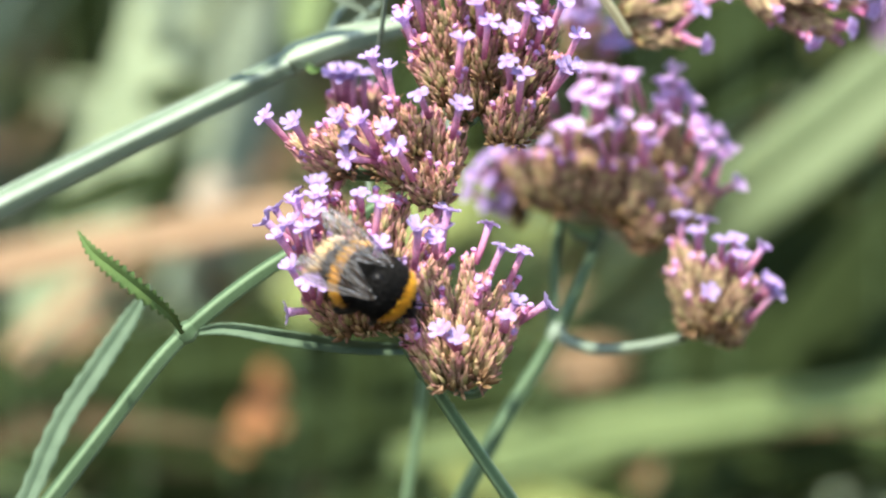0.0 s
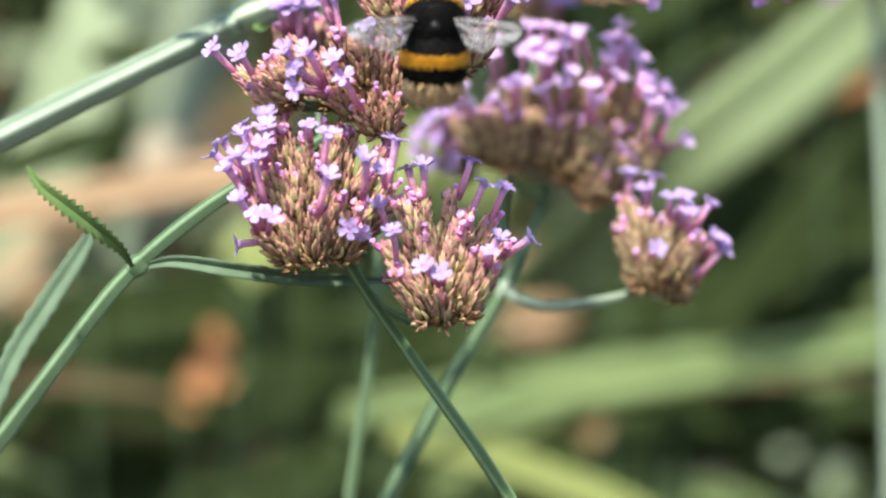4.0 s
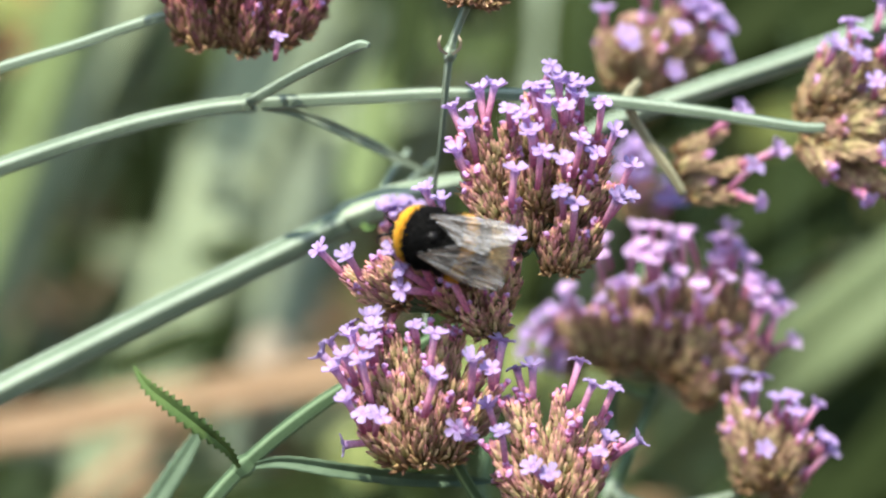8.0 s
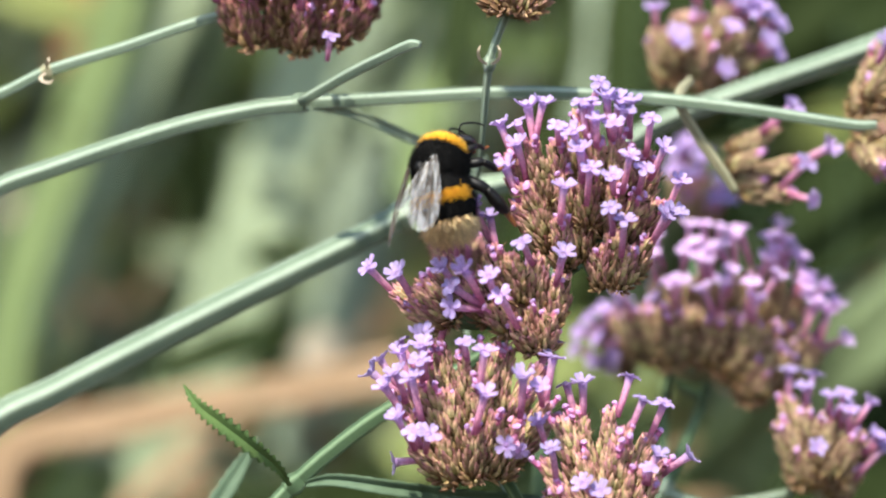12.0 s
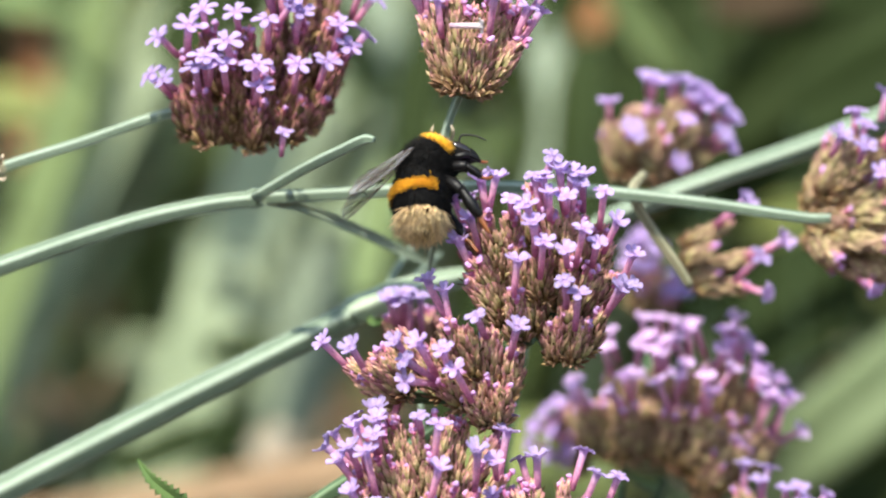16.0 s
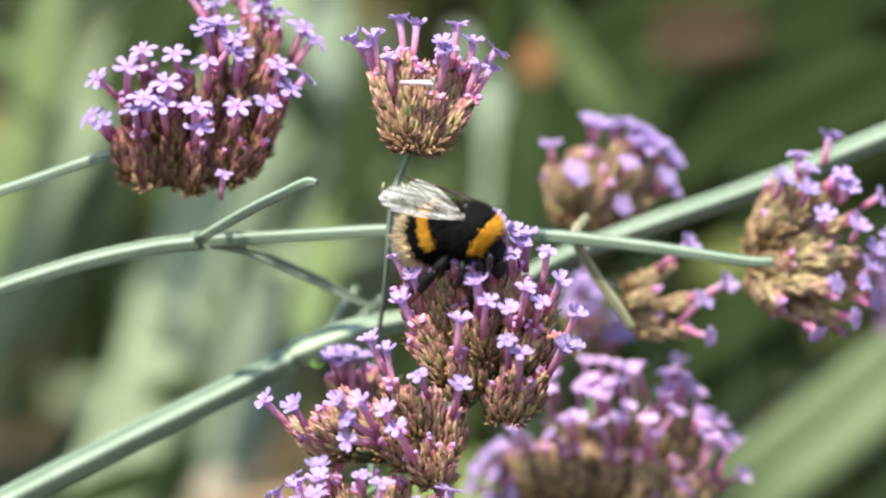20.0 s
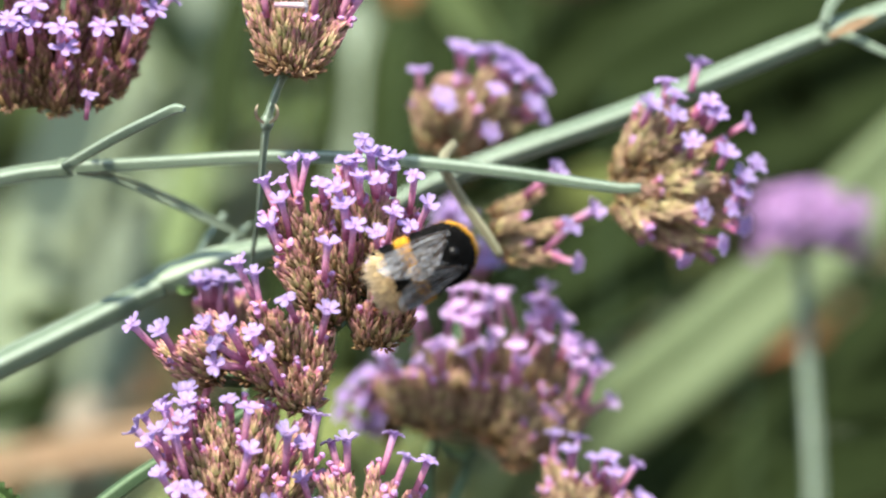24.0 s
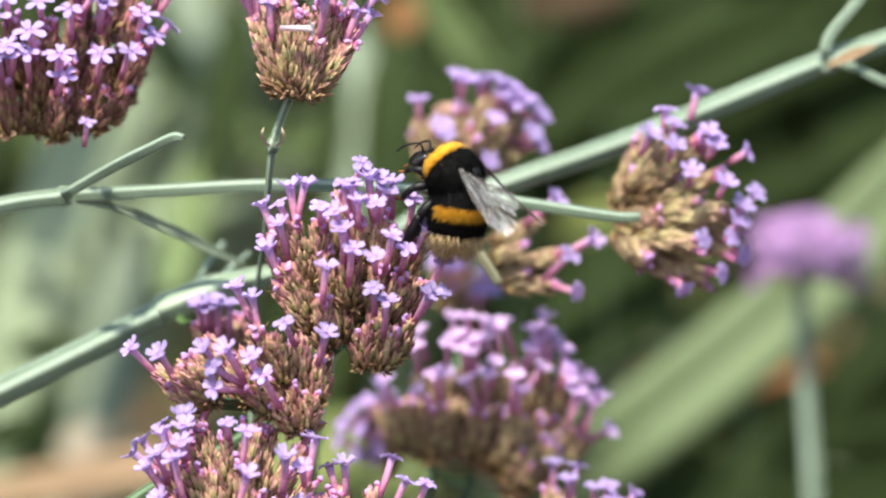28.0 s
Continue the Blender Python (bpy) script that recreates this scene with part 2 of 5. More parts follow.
def leaf_material(name, light, dark, translucent=0.2, scale=60):
    m, n, l, b = material(name, 0.6, 0.16)
    a = n.new("ShaderNodeAttribute")
    a.attribute_name = "tip"
    r = ramp(n, [(0.0, tuple(min(1, c * 1.35) for c in light)), (0.1, light), (0.8, light), (1.0, dark)])
    l.new(a.outputs["Fac"], r.inputs[0])
    big = noise_tex(n, l, scale, 5)
    rb = ramp(n, [(0.35, dark), (0.62, light)])
    l.new(big.outputs[0], rb.inputs[0])
    c = mix(n, l, 0.45, r.outputs[0], rb.outputs[0])
    c = vary(n, l, c, 0.18, 0.012)
    fine = noise_tex(n, l, scale * 14, 3)
    rf = ramp(n, [(0.3, (0.85, 0.85, 0.85)), (0.7, (1.1, 1.1, 1.1))])
    l.new(fine.outputs[0], rf.inputs[0])
    c = mix(n, l, 0.7, c, rf.outputs[0], "MULTIPLY")
    l.new(c, b.inputs["Base Color"])
    bump(n, l, b, fine.outputs[0], 0.4, 2e-4)
    thin(m, b, c, translucent)
    return m


LEAF = leaf_material("verbena_leaf", (0.12, 0.19, 0.06), (0.05, 0.10, 0.035), 0.2, 300)
LEAF_GREY = leaf_material("verbena_leaf_grey", (0.10, 0.15, 0.095), (0.055, 0.09, 0.055), 0.15, 300)
STRAP_PALE = leaf_material("strap_leaf_pale", (0.29, 0.345, 0.215), (0.19, 0.24, 0.135))
STRAP_GREY = leaf_material("strap_leaf_grey", (0.255, 0.31, 0.225), (0.16, 0.205, 0.14))
STRAP_GREEN = leaf_material("strap_leaf_green", (0.155, 0.205, 0.082), (0.085, 0.125, 0.046))
# near-black leaf colour: the shade of gaps among the leaves is put into it
STRAP_SHADE = leaf_material("strap_leaf_shade", (0.027, 0.040, 0.013), (0.012, 0.019, 0.006))
STRAP_MID = leaf_material("strap_leaf_mid", (0.145, 0.185, 0.092), (0.10, 0.135, 0.062))
STRAP_LIME = leaf_material("strap_leaf_lime", (0.255, 0.29, 0.10), (0.16, 0.20, 0.06))
STRAP_BROWN = leaf_material("strap_leaf_withered", (0.345, 0.230, 0.138), (0.207, 0.132, 0.075))
STRAP_RUST = leaf_material("strap_leaf_rust", (0.27, 0.12, 0.05), (0.15, 0.065, 0.025))
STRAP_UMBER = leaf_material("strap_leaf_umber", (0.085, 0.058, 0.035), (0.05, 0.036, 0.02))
for m_ in (STRAP_SHADE, STRAP_UMBER):
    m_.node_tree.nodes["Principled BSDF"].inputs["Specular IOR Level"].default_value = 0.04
STRAP_STRAW = leaf_material("strap_leaf_straw", (0.52, 0.44, 0.34), (0.38, 0.30, 0.2))


def fur_material(name, colour, dark, rough=0.75, sheen=0.1):
    m, n, l, b = material(name, rough, 0.25)
    a = n.new("ShaderNodeAttribute")
    a.attribute_name = "tip"
    r = ramp(n, [(0.0, dark), (1.0, colour)])
    l.new(a.outputs["Fac"], r.inputs[0])
    l.new(vary(n, l, r.outputs[0], 0.3, 0.012), b.inputs["Base Color"])
    b.inputs["Sheen Weight"].default_value = sheen
    return m


FUR_BLACK = fur_material("black_fur", (0.007, 0.0065, 0.0065), (0.002, 0.002, 0.002), 0.7, 0.0)
FUR_BLACK.node_tree.nodes["Principled BSDF"].inputs["Specular IOR Level"].default_value = 0.1
FUR_GOLD = fur_material("golden_fur", (0.74, 0.37, 0.015), (0.36, 0.13, 0.005))
FUR_BUFF = fur_material("buff_fur", (0.92, 0.69, 0.39), (0.42, 0.26, 0.11))


def plain(name, colour, rough, spec=0.5, grain=1500):
    m, n, l, b = material(name, rough, spec)
    t = noise_tex(n, l, grain, 3)
    r = ramp(n, [(0.3, tuple(c * 0.7 for c in colour)), (0.7, tuple(min(1, c * 1.2) for c in colour))])
    l.new(t.outputs[0], r.inputs[0])
    l.new(r.outputs[0], b.inputs["Base Color"])
    bump(n, l, b, t.outputs[0], 0.2, 3e-5)
    return m


CHITIN = plain("black_chitin", (0.006, 0.0055, 0.0055), 0.45, 0.22)
TARSUS = plain("brown_chitin", (0.19, 0.062, 0.018), 0.4, 0.5)
EYE_BLACK = plain("compound_eye", (0.015, 0.012, 0.011), 0.18, 0.6)
VEIN = plain("wing_vein", (0.035, 0.02, 0.012), 0.4, 0.4)
SOIL = plain("soil", (0.055, 0.042, 0.03), 0.95, 0.1, 40)


def wing_material():
    """Clear wrinkled membrane: mostly see-through, its silvery sheen partly painted as pale streaks along its ripples.
    """
    m, n, l, b = material("wing_membrane", 0.3, 0.7)
    t = noise_tex(n, l, 1500, 3, (0.16, 1.7, 1))
    r = ramp(n, [(0.35, (0.06, 0.055, 0.05)), (0.65, (0.42, 0.42, 0.43))])
    l.new(t.outputs[0], r.inputs[0])
    l.new(r.outputs[0], b.inputs["Base Color"])
    a = ramp(n, [(0.38, (0.09, 0.09, 0.09)), (0.62, (0.36, 0.36, 0.36))])
    l.new(t.outputs[0], a.inputs[0])
    l.new(a.outputs[0], b.inputs["Alpha"])
    bump(n, l, b, t.outputs[0], 0.9, 2.5e-4)
    return m


WING = wing_material()


# ---- building helpers ----
class Mesh:
    """Collects vertices, faces and the pigment value of each vertex."""

    def __init__(self):
        self.v, self.f, self.t, self.m = [], [], [], []

    def add(self, verts, faces, tips, slot=0):
        k = len(self.v)
        self.v += [tuple(p) for p in verts]
        self.t += tips
        self.f += [tuple(i + k for i in f) for f in faces]
        self.m += [slot] * len(faces)

    def data(self, name, mats, smooth=True):
        me = bpy.data.meshes.new(name)
        me.from_pydata(self.v, [], self.f)
        at_ = me.attributes.new("tip", "FLOAT", "POINT")
        at_.data.foreach_set("value", self.t)
        for x in mats:
            me.materials.append(x)
        me.polygons.foreach_set("material_index", self.m)
        me.polygons.foreach_set("use_smooth", [smooth] * len(self.f))
        me.update()
        return me


def part(name, data, parent, label="", matrix=None):
    """One mesh object under a thing or a part; matrix is in the parent's space."""
    ob = new(name, data)
    ob.parent = parent
    if matrix is not None:
        ob.matrix_basis = matrix
    if label:
        tagged(ob, label)
    return ob


def aim(origin, direction, scale=1.0, spin=0.0):
    """A pose with local z along the direction."""
    q = direction.normalized().to_track_quat("Z", "Y")
    return Matrix.LocRotScale(origin, q, (scale,) * 3) @ Matrix.Rotation(spin, 4, "Z")


def spline(pts, steps=6):
    """Smooth run through the points (tuples of any length)."""
    P = [np.array(p, float) for p in pts]
    P = [2 * P[0] - P[1]] + P + [2 * P[-1] - P[-2]]
    out = []
    for i in range(1, len(P) - 2):
        p0, p1, p2, p3 = P[i - 1:i + 3]
        n1, n2 = np.linalg.norm(p2 - p0) + 1e-9, np.linalg.norm(p3 - p1) + 1e-9
        h = np.linalg.norm(p2 - p1)
        m1, m2 = (p2 - p0) / n1 * h, (p3 - p1) / n2 * h
        for s in range(steps):
            t = s / steps
            out.append((2 * t ** 3 - 3 * t ** 2 + 1) * p1 + (t ** 3 - 2 * t ** 2 + t) * m1 + (3 * t ** 2 - 2 * t ** 3) * p2 + (t ** 3 - t ** 2) * m2)
    out.append(P[-2])
    return out


SQUARE = []   # cross-section of a ridged square stem: radius factor and pigment
for k_ in range(16):
    a_ = k_ * math.tau / 16
    SQUARE.append((a_ + math.pi / 4, 1.0 + 0.15 * math.cos(4 * a_), 0.05 + 0.95 * max(0, math.cos(4 * a_)) ** 2))


def sweep(mesh, path, radii, spin=0.3, section=SQUARE, slot=0, cap=True):
    """A stem along a path of world points."""
    n, k = len(path), len(section)
    verts, tips = [], []
    side = Vector((0, 1, 0))
    for i, p in enumerate(path):
        d = (path[min(i + 1, n - 1)] - path[max(i - 1, 0)]).normalized()
        x = side.cross(d)
        x = x.normalized() if x.length > 1e-6 else Vector((1, 0, 0))
        y = d.cross(x).normalized()
        for a, r, tip in section:
            verts.append(p + (x * math.cos(a + spin) + y * math.sin(a + spin)) * r * radii[i])
            tips.append(tip)
    faces = [(i * k + j, i * k + (j + 1) % k, (i + 1) * k + (j + 1) % k, (i + 1) * k + j) for i in range(n - 1) for j in range(k)]
    if cap:
        faces += [tuple(range(k - 1, -1, -1)), tuple(range((n - 1) * k, n * k))]
    mesh.add(verts, faces, tips, slot)


def stem_path(pts, steps=6):
    """pts: rows of u, v, d (m), width in grid units."""
    run = spline([(u, v, d * 14000, w) for u, v, d, w in pts], steps)
    return [at(u, v, d / 14000) for u, v, d, w in run], [w / 2 * GRID * (REACH + d / 14000) / REACH for u, v, d, w in run]


def stem(name, pts, mat, parent, label="", steps=6, spin=0.3, origin=None):
    me = Mesh()
    path, radii = stem_path(pts, steps)
    if origin is not None:
        path = [p - origin for p in path]
    sweep(me, path, radii, spin)
    return part(name, me.data(name, [mat]), parent, label)


ROUND = [(k_ * math.tau / 7, 1.0, 0.5) for k_ in range(7)]


def pod(mesh, base, direction, length, width, slot=0, rng=random, tip0=0.0, tip1=1.0, blunt=0.25, sides=5):
    """A tapering bud-like pod of a few faces, ribbed and slightly crooked."""
    d = direction.normalized()
    x = d.orthogonal().normalized()
    y = d.cross(x)
    rings = ((0.0, 0.5), (0.3, 1.0), (0.72, 0.74), (1.0, blunt))
    verts, tips = [], []
    turn = rng.random() * math.tau
    crook = (x * rng.uniform(-1, 1) + y * rng.uniform(-1, 1)) * width * 0.3
    for h, r in rings:
        for k in range(sides):
            a = turn + k * math.tau / sides
            rr = r * (1 + rng.uniform(-0.14, 0.14))
            verts.append(base + d * (h * length) + crook * h * h + (x * math.cos(a) + y * math.sin(a)) * rr * width / 2)
            tips.append(tip0 + (tip1 - tip0) * h)
    n = sides
    faces = [(i * n + j, i * n + (j + 1) % n, (i + 1) * n + (j + 1) % n, (i + 1) * n + j) for i in range(3) for j in range(n)]
    faces.append(tuple(range(3 * n, 4 * n)))
    mesh.add(verts, faces, tips, slot)


def spike_data(name, length, mats, seed, width=48, buds=4, loose=1.0):
    """A plump flower spike along +z: overlapping pointed calyces round a core, ragged dry ones at its foot, pink buds at its crown."""
    rng = random.Random(seed)
    me = Mesh()
    g = GRID
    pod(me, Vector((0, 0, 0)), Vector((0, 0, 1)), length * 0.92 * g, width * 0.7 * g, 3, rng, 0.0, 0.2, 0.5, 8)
    n = int(length * 1.0)
    for i in range(n):
        h = (i + 0.5) / n
        a = i * 2.39996 + rng.uniform(-0.3, 0.3)
        z = (length - 26) * h
        out = Vector((math.cos(a), math.sin(a), 0))
        r = width * 0.36 * (0.62 + 0.42 * math.sin(math.pi * min(1, 0.8 * h + 0.22))) * (1 - 0.45 * h ** 5) * rng.uniform(0.88, 1.1)
        foot = max(0.0, 1 - h / 0.2)
        lean = (0.25 - 0.12 * h + 0.75 * foot) * loose * rng.uniform(0.4, 1.4)
        d = out * lean + Vector((rng.uniform(-.13, .13), rng.uniform(-.13, .13), 1 - 0.45 * foot))
        big = rng.uniform(0.8, 1.2) * (1 - 0.25 * foot)
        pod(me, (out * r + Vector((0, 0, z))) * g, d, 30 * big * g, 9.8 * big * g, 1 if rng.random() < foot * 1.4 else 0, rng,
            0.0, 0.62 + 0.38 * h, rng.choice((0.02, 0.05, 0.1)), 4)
    for i in range(10):
        a = rng.random() * math.tau
        out = Vector((math.cos(a), math.sin(a), 0))
        pod(me, (out * width * 0.2 + Vector((0, 0, rng.uniform(-4, 16)))) * g, out + Vector((0, 0, rng.uniform(-0.5, 0.5))), rng.uniform(13, 24) * g, 7 * g, 1, rng, 0.2, 1.0, 0.05, 4)
    for i in range(5):
        a = rng.random() * math.tau
        out = Vector((math.cos(a), math.sin(a), 0))
        pod(me, (out * width * 0.38 + Vector((0, 0, rng.uniform(0.25, 0.9) * length))) * g, out * 0.7 + Vector((rng.uniform(-.6, .6), rng.uniform(-.6, .6), 0.8)), rng.uniform(12, 22) * g, 3.6 * g, 3, rng, 0.0, 0.5, 0.3, 4)
    for i in range(buds):
        a = rng.random() * math.tau
        out = Vector((math.cos(a), math.sin(a), 0))
        d = out * 0.25 + Vector((0, 0, 1))
        L, w, base = rng.uniform(10, 30), rng.uniform(10, 12.5), (out * rng.uniform(3, 12) + Vector((0, 0, length - rng.uniform(18, 32)))) * g
        pod(me, base, d, L * g, w * g, 2, rng, 0.0, 0.7, 0.85, 6)
        pod(me, base + d.normalized() * (L - 2) * g, d, 9 * g, w * 1.15 * g, 2, rng, 0.75, 1.0, 0.4, 6)
    return me.data(name, mats, False)


def floret_data(name, seed, tube=62, petal=19, droop=0.25, mat=None):
    """A tubular floret along +z, its five notched lobes spread at z = 0."""
    rng = random.Random(seed)
    me = Mesh()
    g = GRID
    k = 7
    bend = rng.uniform(-6, 6)
    rings = [(-tube, 5.0, 0.0), (-tube * 0.6, 5.6, 0.25), (-tube * 0.25, 5.8, 0.5), (-7, 6.2, 0.66), (0, 7.6, 0.75)]
    verts, tips = [], []
    for z, r, tip in rings:
        s = bend * (z / tube) ** 2
        for j in range(k):
            a = j * math.tau / k
            verts.append(((math.cos(a) * r + s) * g, math.sin(a) * r * g, z * g))
            tips.append(tip)
    faces = [(i * k + j, i * k + (j + 1) % k, (i + 1) * k + (j + 1) % k, (i + 1) * k + j) for i in range(len(rings) - 1) for j in range(k)]
    faces += [tuple(range(k - 1, -1, -1)), tuple(range(4 * k, 5 * k))]
    me.add(verts, faces, tips)
    for j in range(5):
        a = j * math.tau / 5 + rng.uniform(-0.12, 0.12)
        L = petal * rng.uniform(0.85, 1.12)
        dr = droop + rng.uniform(-0.2, 0.25)
        x, y = Vector((math.cos(a), math.sin(a), 0)), Vector((-math.sin(a), math.cos(a), 0))
        vs, ts = [], []
        for q, w in ((0.24, 4.2), (0.5, 5.8), (0.8, 7.6), (1.0, 5.4)):
            rise = 2.0 * math.sin(q * 2.2) - dr * 14 * q * q
            for c, lift in ((-1, 1.6), (-0.5, 0.3), (0, -0.4), (0.5, 0.3), (1, 1.6)):
                back = -0.07 * L if (q > 0.9 and c == 0) else (0.05 * L if q > 0.9 and abs(c) == 0.5 else (-0.06 * L if q > 0.9 else 0))
                vs.append((x * (q * L + back) + y * (c * w) + Vector((0, 0, rise + lift))) * g)
                ts.append(0.78 + 0.22 * q)
        fs = [(i * 5 + c, i * 5 + c + 1, (i + 1) * 5 + c + 1, (i + 1) * 5 + c) for i in range(3) for c in range(4)]
        me.add(vs, fs, ts)
        me.add([v + Vector((0, 0, -0.9 * g)) for v in vs], [f[::-1] for f in fs], ts)
    return me.data(name, [mat or PETAL])


SHORT_FLORETS = [floret_data("floret", s, 34, 19, d) for s, d in ((31, -.4), (32, -.1), (33, -.5), (34, 0.1))]
BROAD_FLORETS = [floret_data("floret", s, 46, 25, d) for s, d in ((41, -.1), (42, .1), (43, -.3), (44, 0.2))]
ROSE_FLORETS = [floret_data("floret", s, 56, 20, d, PETAL_ROSE) for s, d in ((51, -.4), (52, -.1), (53, -.5), (54, .1))]
PINK_FLORETS = [floret_data("floret", s, 50, 22, 0.0, PETAL_PINK) for s in (21, 22, 23)]
FLORETS = [floret_data("floret", s, t, p, d) for s, t, p, d in ((1, 58, 19, -.55), (2, 62, 20, -.35), (3, 52, 19, .1), (4, 56, 19, -.6), (5, 60, 20, -.2), (6, 50, 19, -.4))]
SPIKES = {}
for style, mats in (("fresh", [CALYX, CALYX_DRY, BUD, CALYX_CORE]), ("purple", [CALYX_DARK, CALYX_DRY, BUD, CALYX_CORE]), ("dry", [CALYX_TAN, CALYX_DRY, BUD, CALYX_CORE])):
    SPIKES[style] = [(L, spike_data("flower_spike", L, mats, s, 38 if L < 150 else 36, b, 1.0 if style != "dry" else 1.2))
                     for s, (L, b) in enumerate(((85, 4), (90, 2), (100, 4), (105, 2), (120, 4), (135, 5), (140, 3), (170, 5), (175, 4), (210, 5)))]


def flower_head(parent, origin, base, tops, florets, depth, bulge, centre, size, style="fresh", keep=0.62, back=0.5, seed=0, low=None, reach=150, sideways=False, kinds=None, bloom=1.1, fat=1.0,
                label="rounded head of lilac florets over brown calyces"):
    """A head of flower spikes that fan out from its base.
    tops, florets: plan points of the spikes' tops and of the open florets; depth: of the head's middle (m);
    bulge: half its thickness; centre, size: of its rounded outline; low: where the spikes' feet gather."""
    rng = random.Random(seed)
    g = GRID * (REACH + depth) / REACH
    mesh = Mesh()
    foot = at(base[0], base[1] - 30, depth) - origin
    head = part("flower_head", bpy.data.meshes.new("flower_head"), parent, label)
    low = low or base

    def front(u, v):
        q = 1 - ((u - centre[0]) / size[0]) ** 2 - ((v - centre[1]) / size[1]) ** 2
        return -bulge * math.sqrt(max(0.0, q))

    spikes = [(u, v, front(u, v) * 0.8 + rng.uniform(-0.0025, 0.0025), foot_at) for u, v, *foot_at in tops]
    for i in range(int(len(tops) * back)):
        u, v, *foot_at = rng.choice(tops)
        u, v = u + rng.uniform(-15, 15), v + rng.uniform(5, 30)
        spikes.append((u, v, -front(u, v) * rng.uniform(0.1, 0.9), foot_at))
    crowns = []
    for u, v, z, foot_at in spikes:
        top = at(u, v, depth + z) - origin
        bu = low[0] + (u - low[0]) * keep + rng.uniform(-6, 6)
        bv = min(v + reach * rng.uniform(0.9, 1.1), low[1] - 0.12 * abs(u - low[0]) + rng.uniform(-12, 4))
        if foot_at:
            bu, bv = foot_at
        elif sideways:
            bu, bv = low[0] + (u - low[0]) * (1 - keep), low[1] + (v - low[1]) * (1 - keep)
        bot = at(bu, bv, depth + z * 0.55) - origin
        length = (top - bot).length / g
        L, data = min(SPIKES[style], key=lambda s: abs(s[0] - length) + rng.random() * 12)
        k = max(0.75, min(1.35, length / L)) * g / GRID
        part("flower_spike", data, head, "", aim(top - (top - bot).normalized() * L * k * GRID, top - bot, k, rng.random() * math.tau) @ Matrix.Diagonal((fat, fat, 1, 1)))
        crowns.append((top, (top - bot).normalized()))
        knee = (foot + bot) / 2 + Vector((0, 0, -0.0006))
        sweep(mesh, [Vector(p) for p in spline([foot, knee, bot + (top - bot) * 0.1], 3)], [6 * g] * 7, 0, ROUND)
    for u, v in florets:
        z = front(u, v)
        p = at(u, v, depth + z - 0.0025) - origin

        def gap(item):
            d = p - item[0]
            return math.hypot(d.x, d.z - 45 * g) + 0.3 * abs(d.y)

        crown, down = min(crowns, key=gap)
        d = p - (crown - down * 18 * g)
        d.y = max(-0.35 * d.length, min(0.2 * d.length, d.y))
        far = max(24 * g, min(80 * g, d.length))
        d = d.normalized() * 0.75 + down * 0.25 + Vector((rng.uniform(-.14, .14), rng.uniform(-.28, 0.06), rng.uniform(-.05, .1)))
        size_ = rng.uniform(0.92, 1.1) * bloom * g / GRID
        part("floret", rng.choice(kinds or FLORETS), head, "", aim(p, d, size_, rng.random() * math.tau) @ Matrix.Diagonal((1, 1, min(1.25, max(0.6, far / (58 * g))), 1)))
    data = mesh.data("flower_head", [STEM_STRAW if style == "dry" else STEM_GREEN])
    head.data = data
    return head


def blade(pts, fold=0.25, teeth=0, ridge=True, seed=0):
    """A long leaf: rows of u, v, d, width; folded along its midrib, with small teeth where asked."""
    rng = random.Random(seed)
    run = spline([(u, v, d * 14000, w) for u, v, d, w in pts], 8)
    path = [at(u, v, d / 14000) for u, v, d, w in run]
    half = [max(w, 0.6) / 2 * GRID * (REACH + d / 14000) / REACH for u, v, d, w in run]
    me = Mesh()
    verts, tips = [], []
    n = len(path)
    for i, p in enumerate(path):
        d = (path[min(i + 1, n - 1)] - path[max(i - 1, 0)]).normalized()
        x = d.cross(Vector((0, 1, 0))).normalized()
        y = x.cross(d).normalized()
        t = 1 + (teeth * (1 if i % 2 else -1) if teeth else rng.uniform(-0.03, 0.03))
        for c, tip in ((-1, 1.0), (-0.55, 0.5), (-0.08, 0.15), (0, 0.0), (0.08, 0.15), (0.55, 0.5), (1, 1.0)):
            w = c * half[i] * (t if abs(c) == 1 else 1)
            lift = -fold * abs(c) * half[i] + (half[i] * 0.05 if c == 0 else 0)
            verts.append(p + x * w + y * lift)
            tips.append(tip)
    k = 7
    th = max(half) * 0.05
    faces = [(i * k + j, i * k + j + 1, (i + 1) * k + j + 1, (i + 1) * k + j) for i in range(n - 1) for j in range(k - 1)]
    m = len(verts)
    verts += [v + Vector((0, th, 0)) for v in verts]
    tips += tips
    faces += [tuple(q + m for q in f[::-1]) for f in faces]
    for i in range(n - 1):
        for j in (0, k - 1):
            a, b = i * k + j, (i + 1) * k + j
            faces.append((a, b, b + m, a + m) if j == 0 else (b, a, a + m, b + m))
    me.add(verts, faces, tips)
    return me


def leaf(name, pts, mat, parent, label="", fold=0.25, teeth=0, origin=None, seed=0):
    me = blade(pts, fold, teeth, True, seed)
    if origin is not None:
        me.v = [tuple(Vector(p) - origin) for p in me.v]
    return part(name, me.data(name, [mat]), parent, label)


def empty(name, place, label, category, group="", kind=""):
    ob = new(name)
    ob.location = place
    return tagged(ob, label, category, group, kind)


def shift(points, du, dv):
    return [tuple(c + (dv if i % 2 else du) for i, c in enumerate(p)) for p in points]


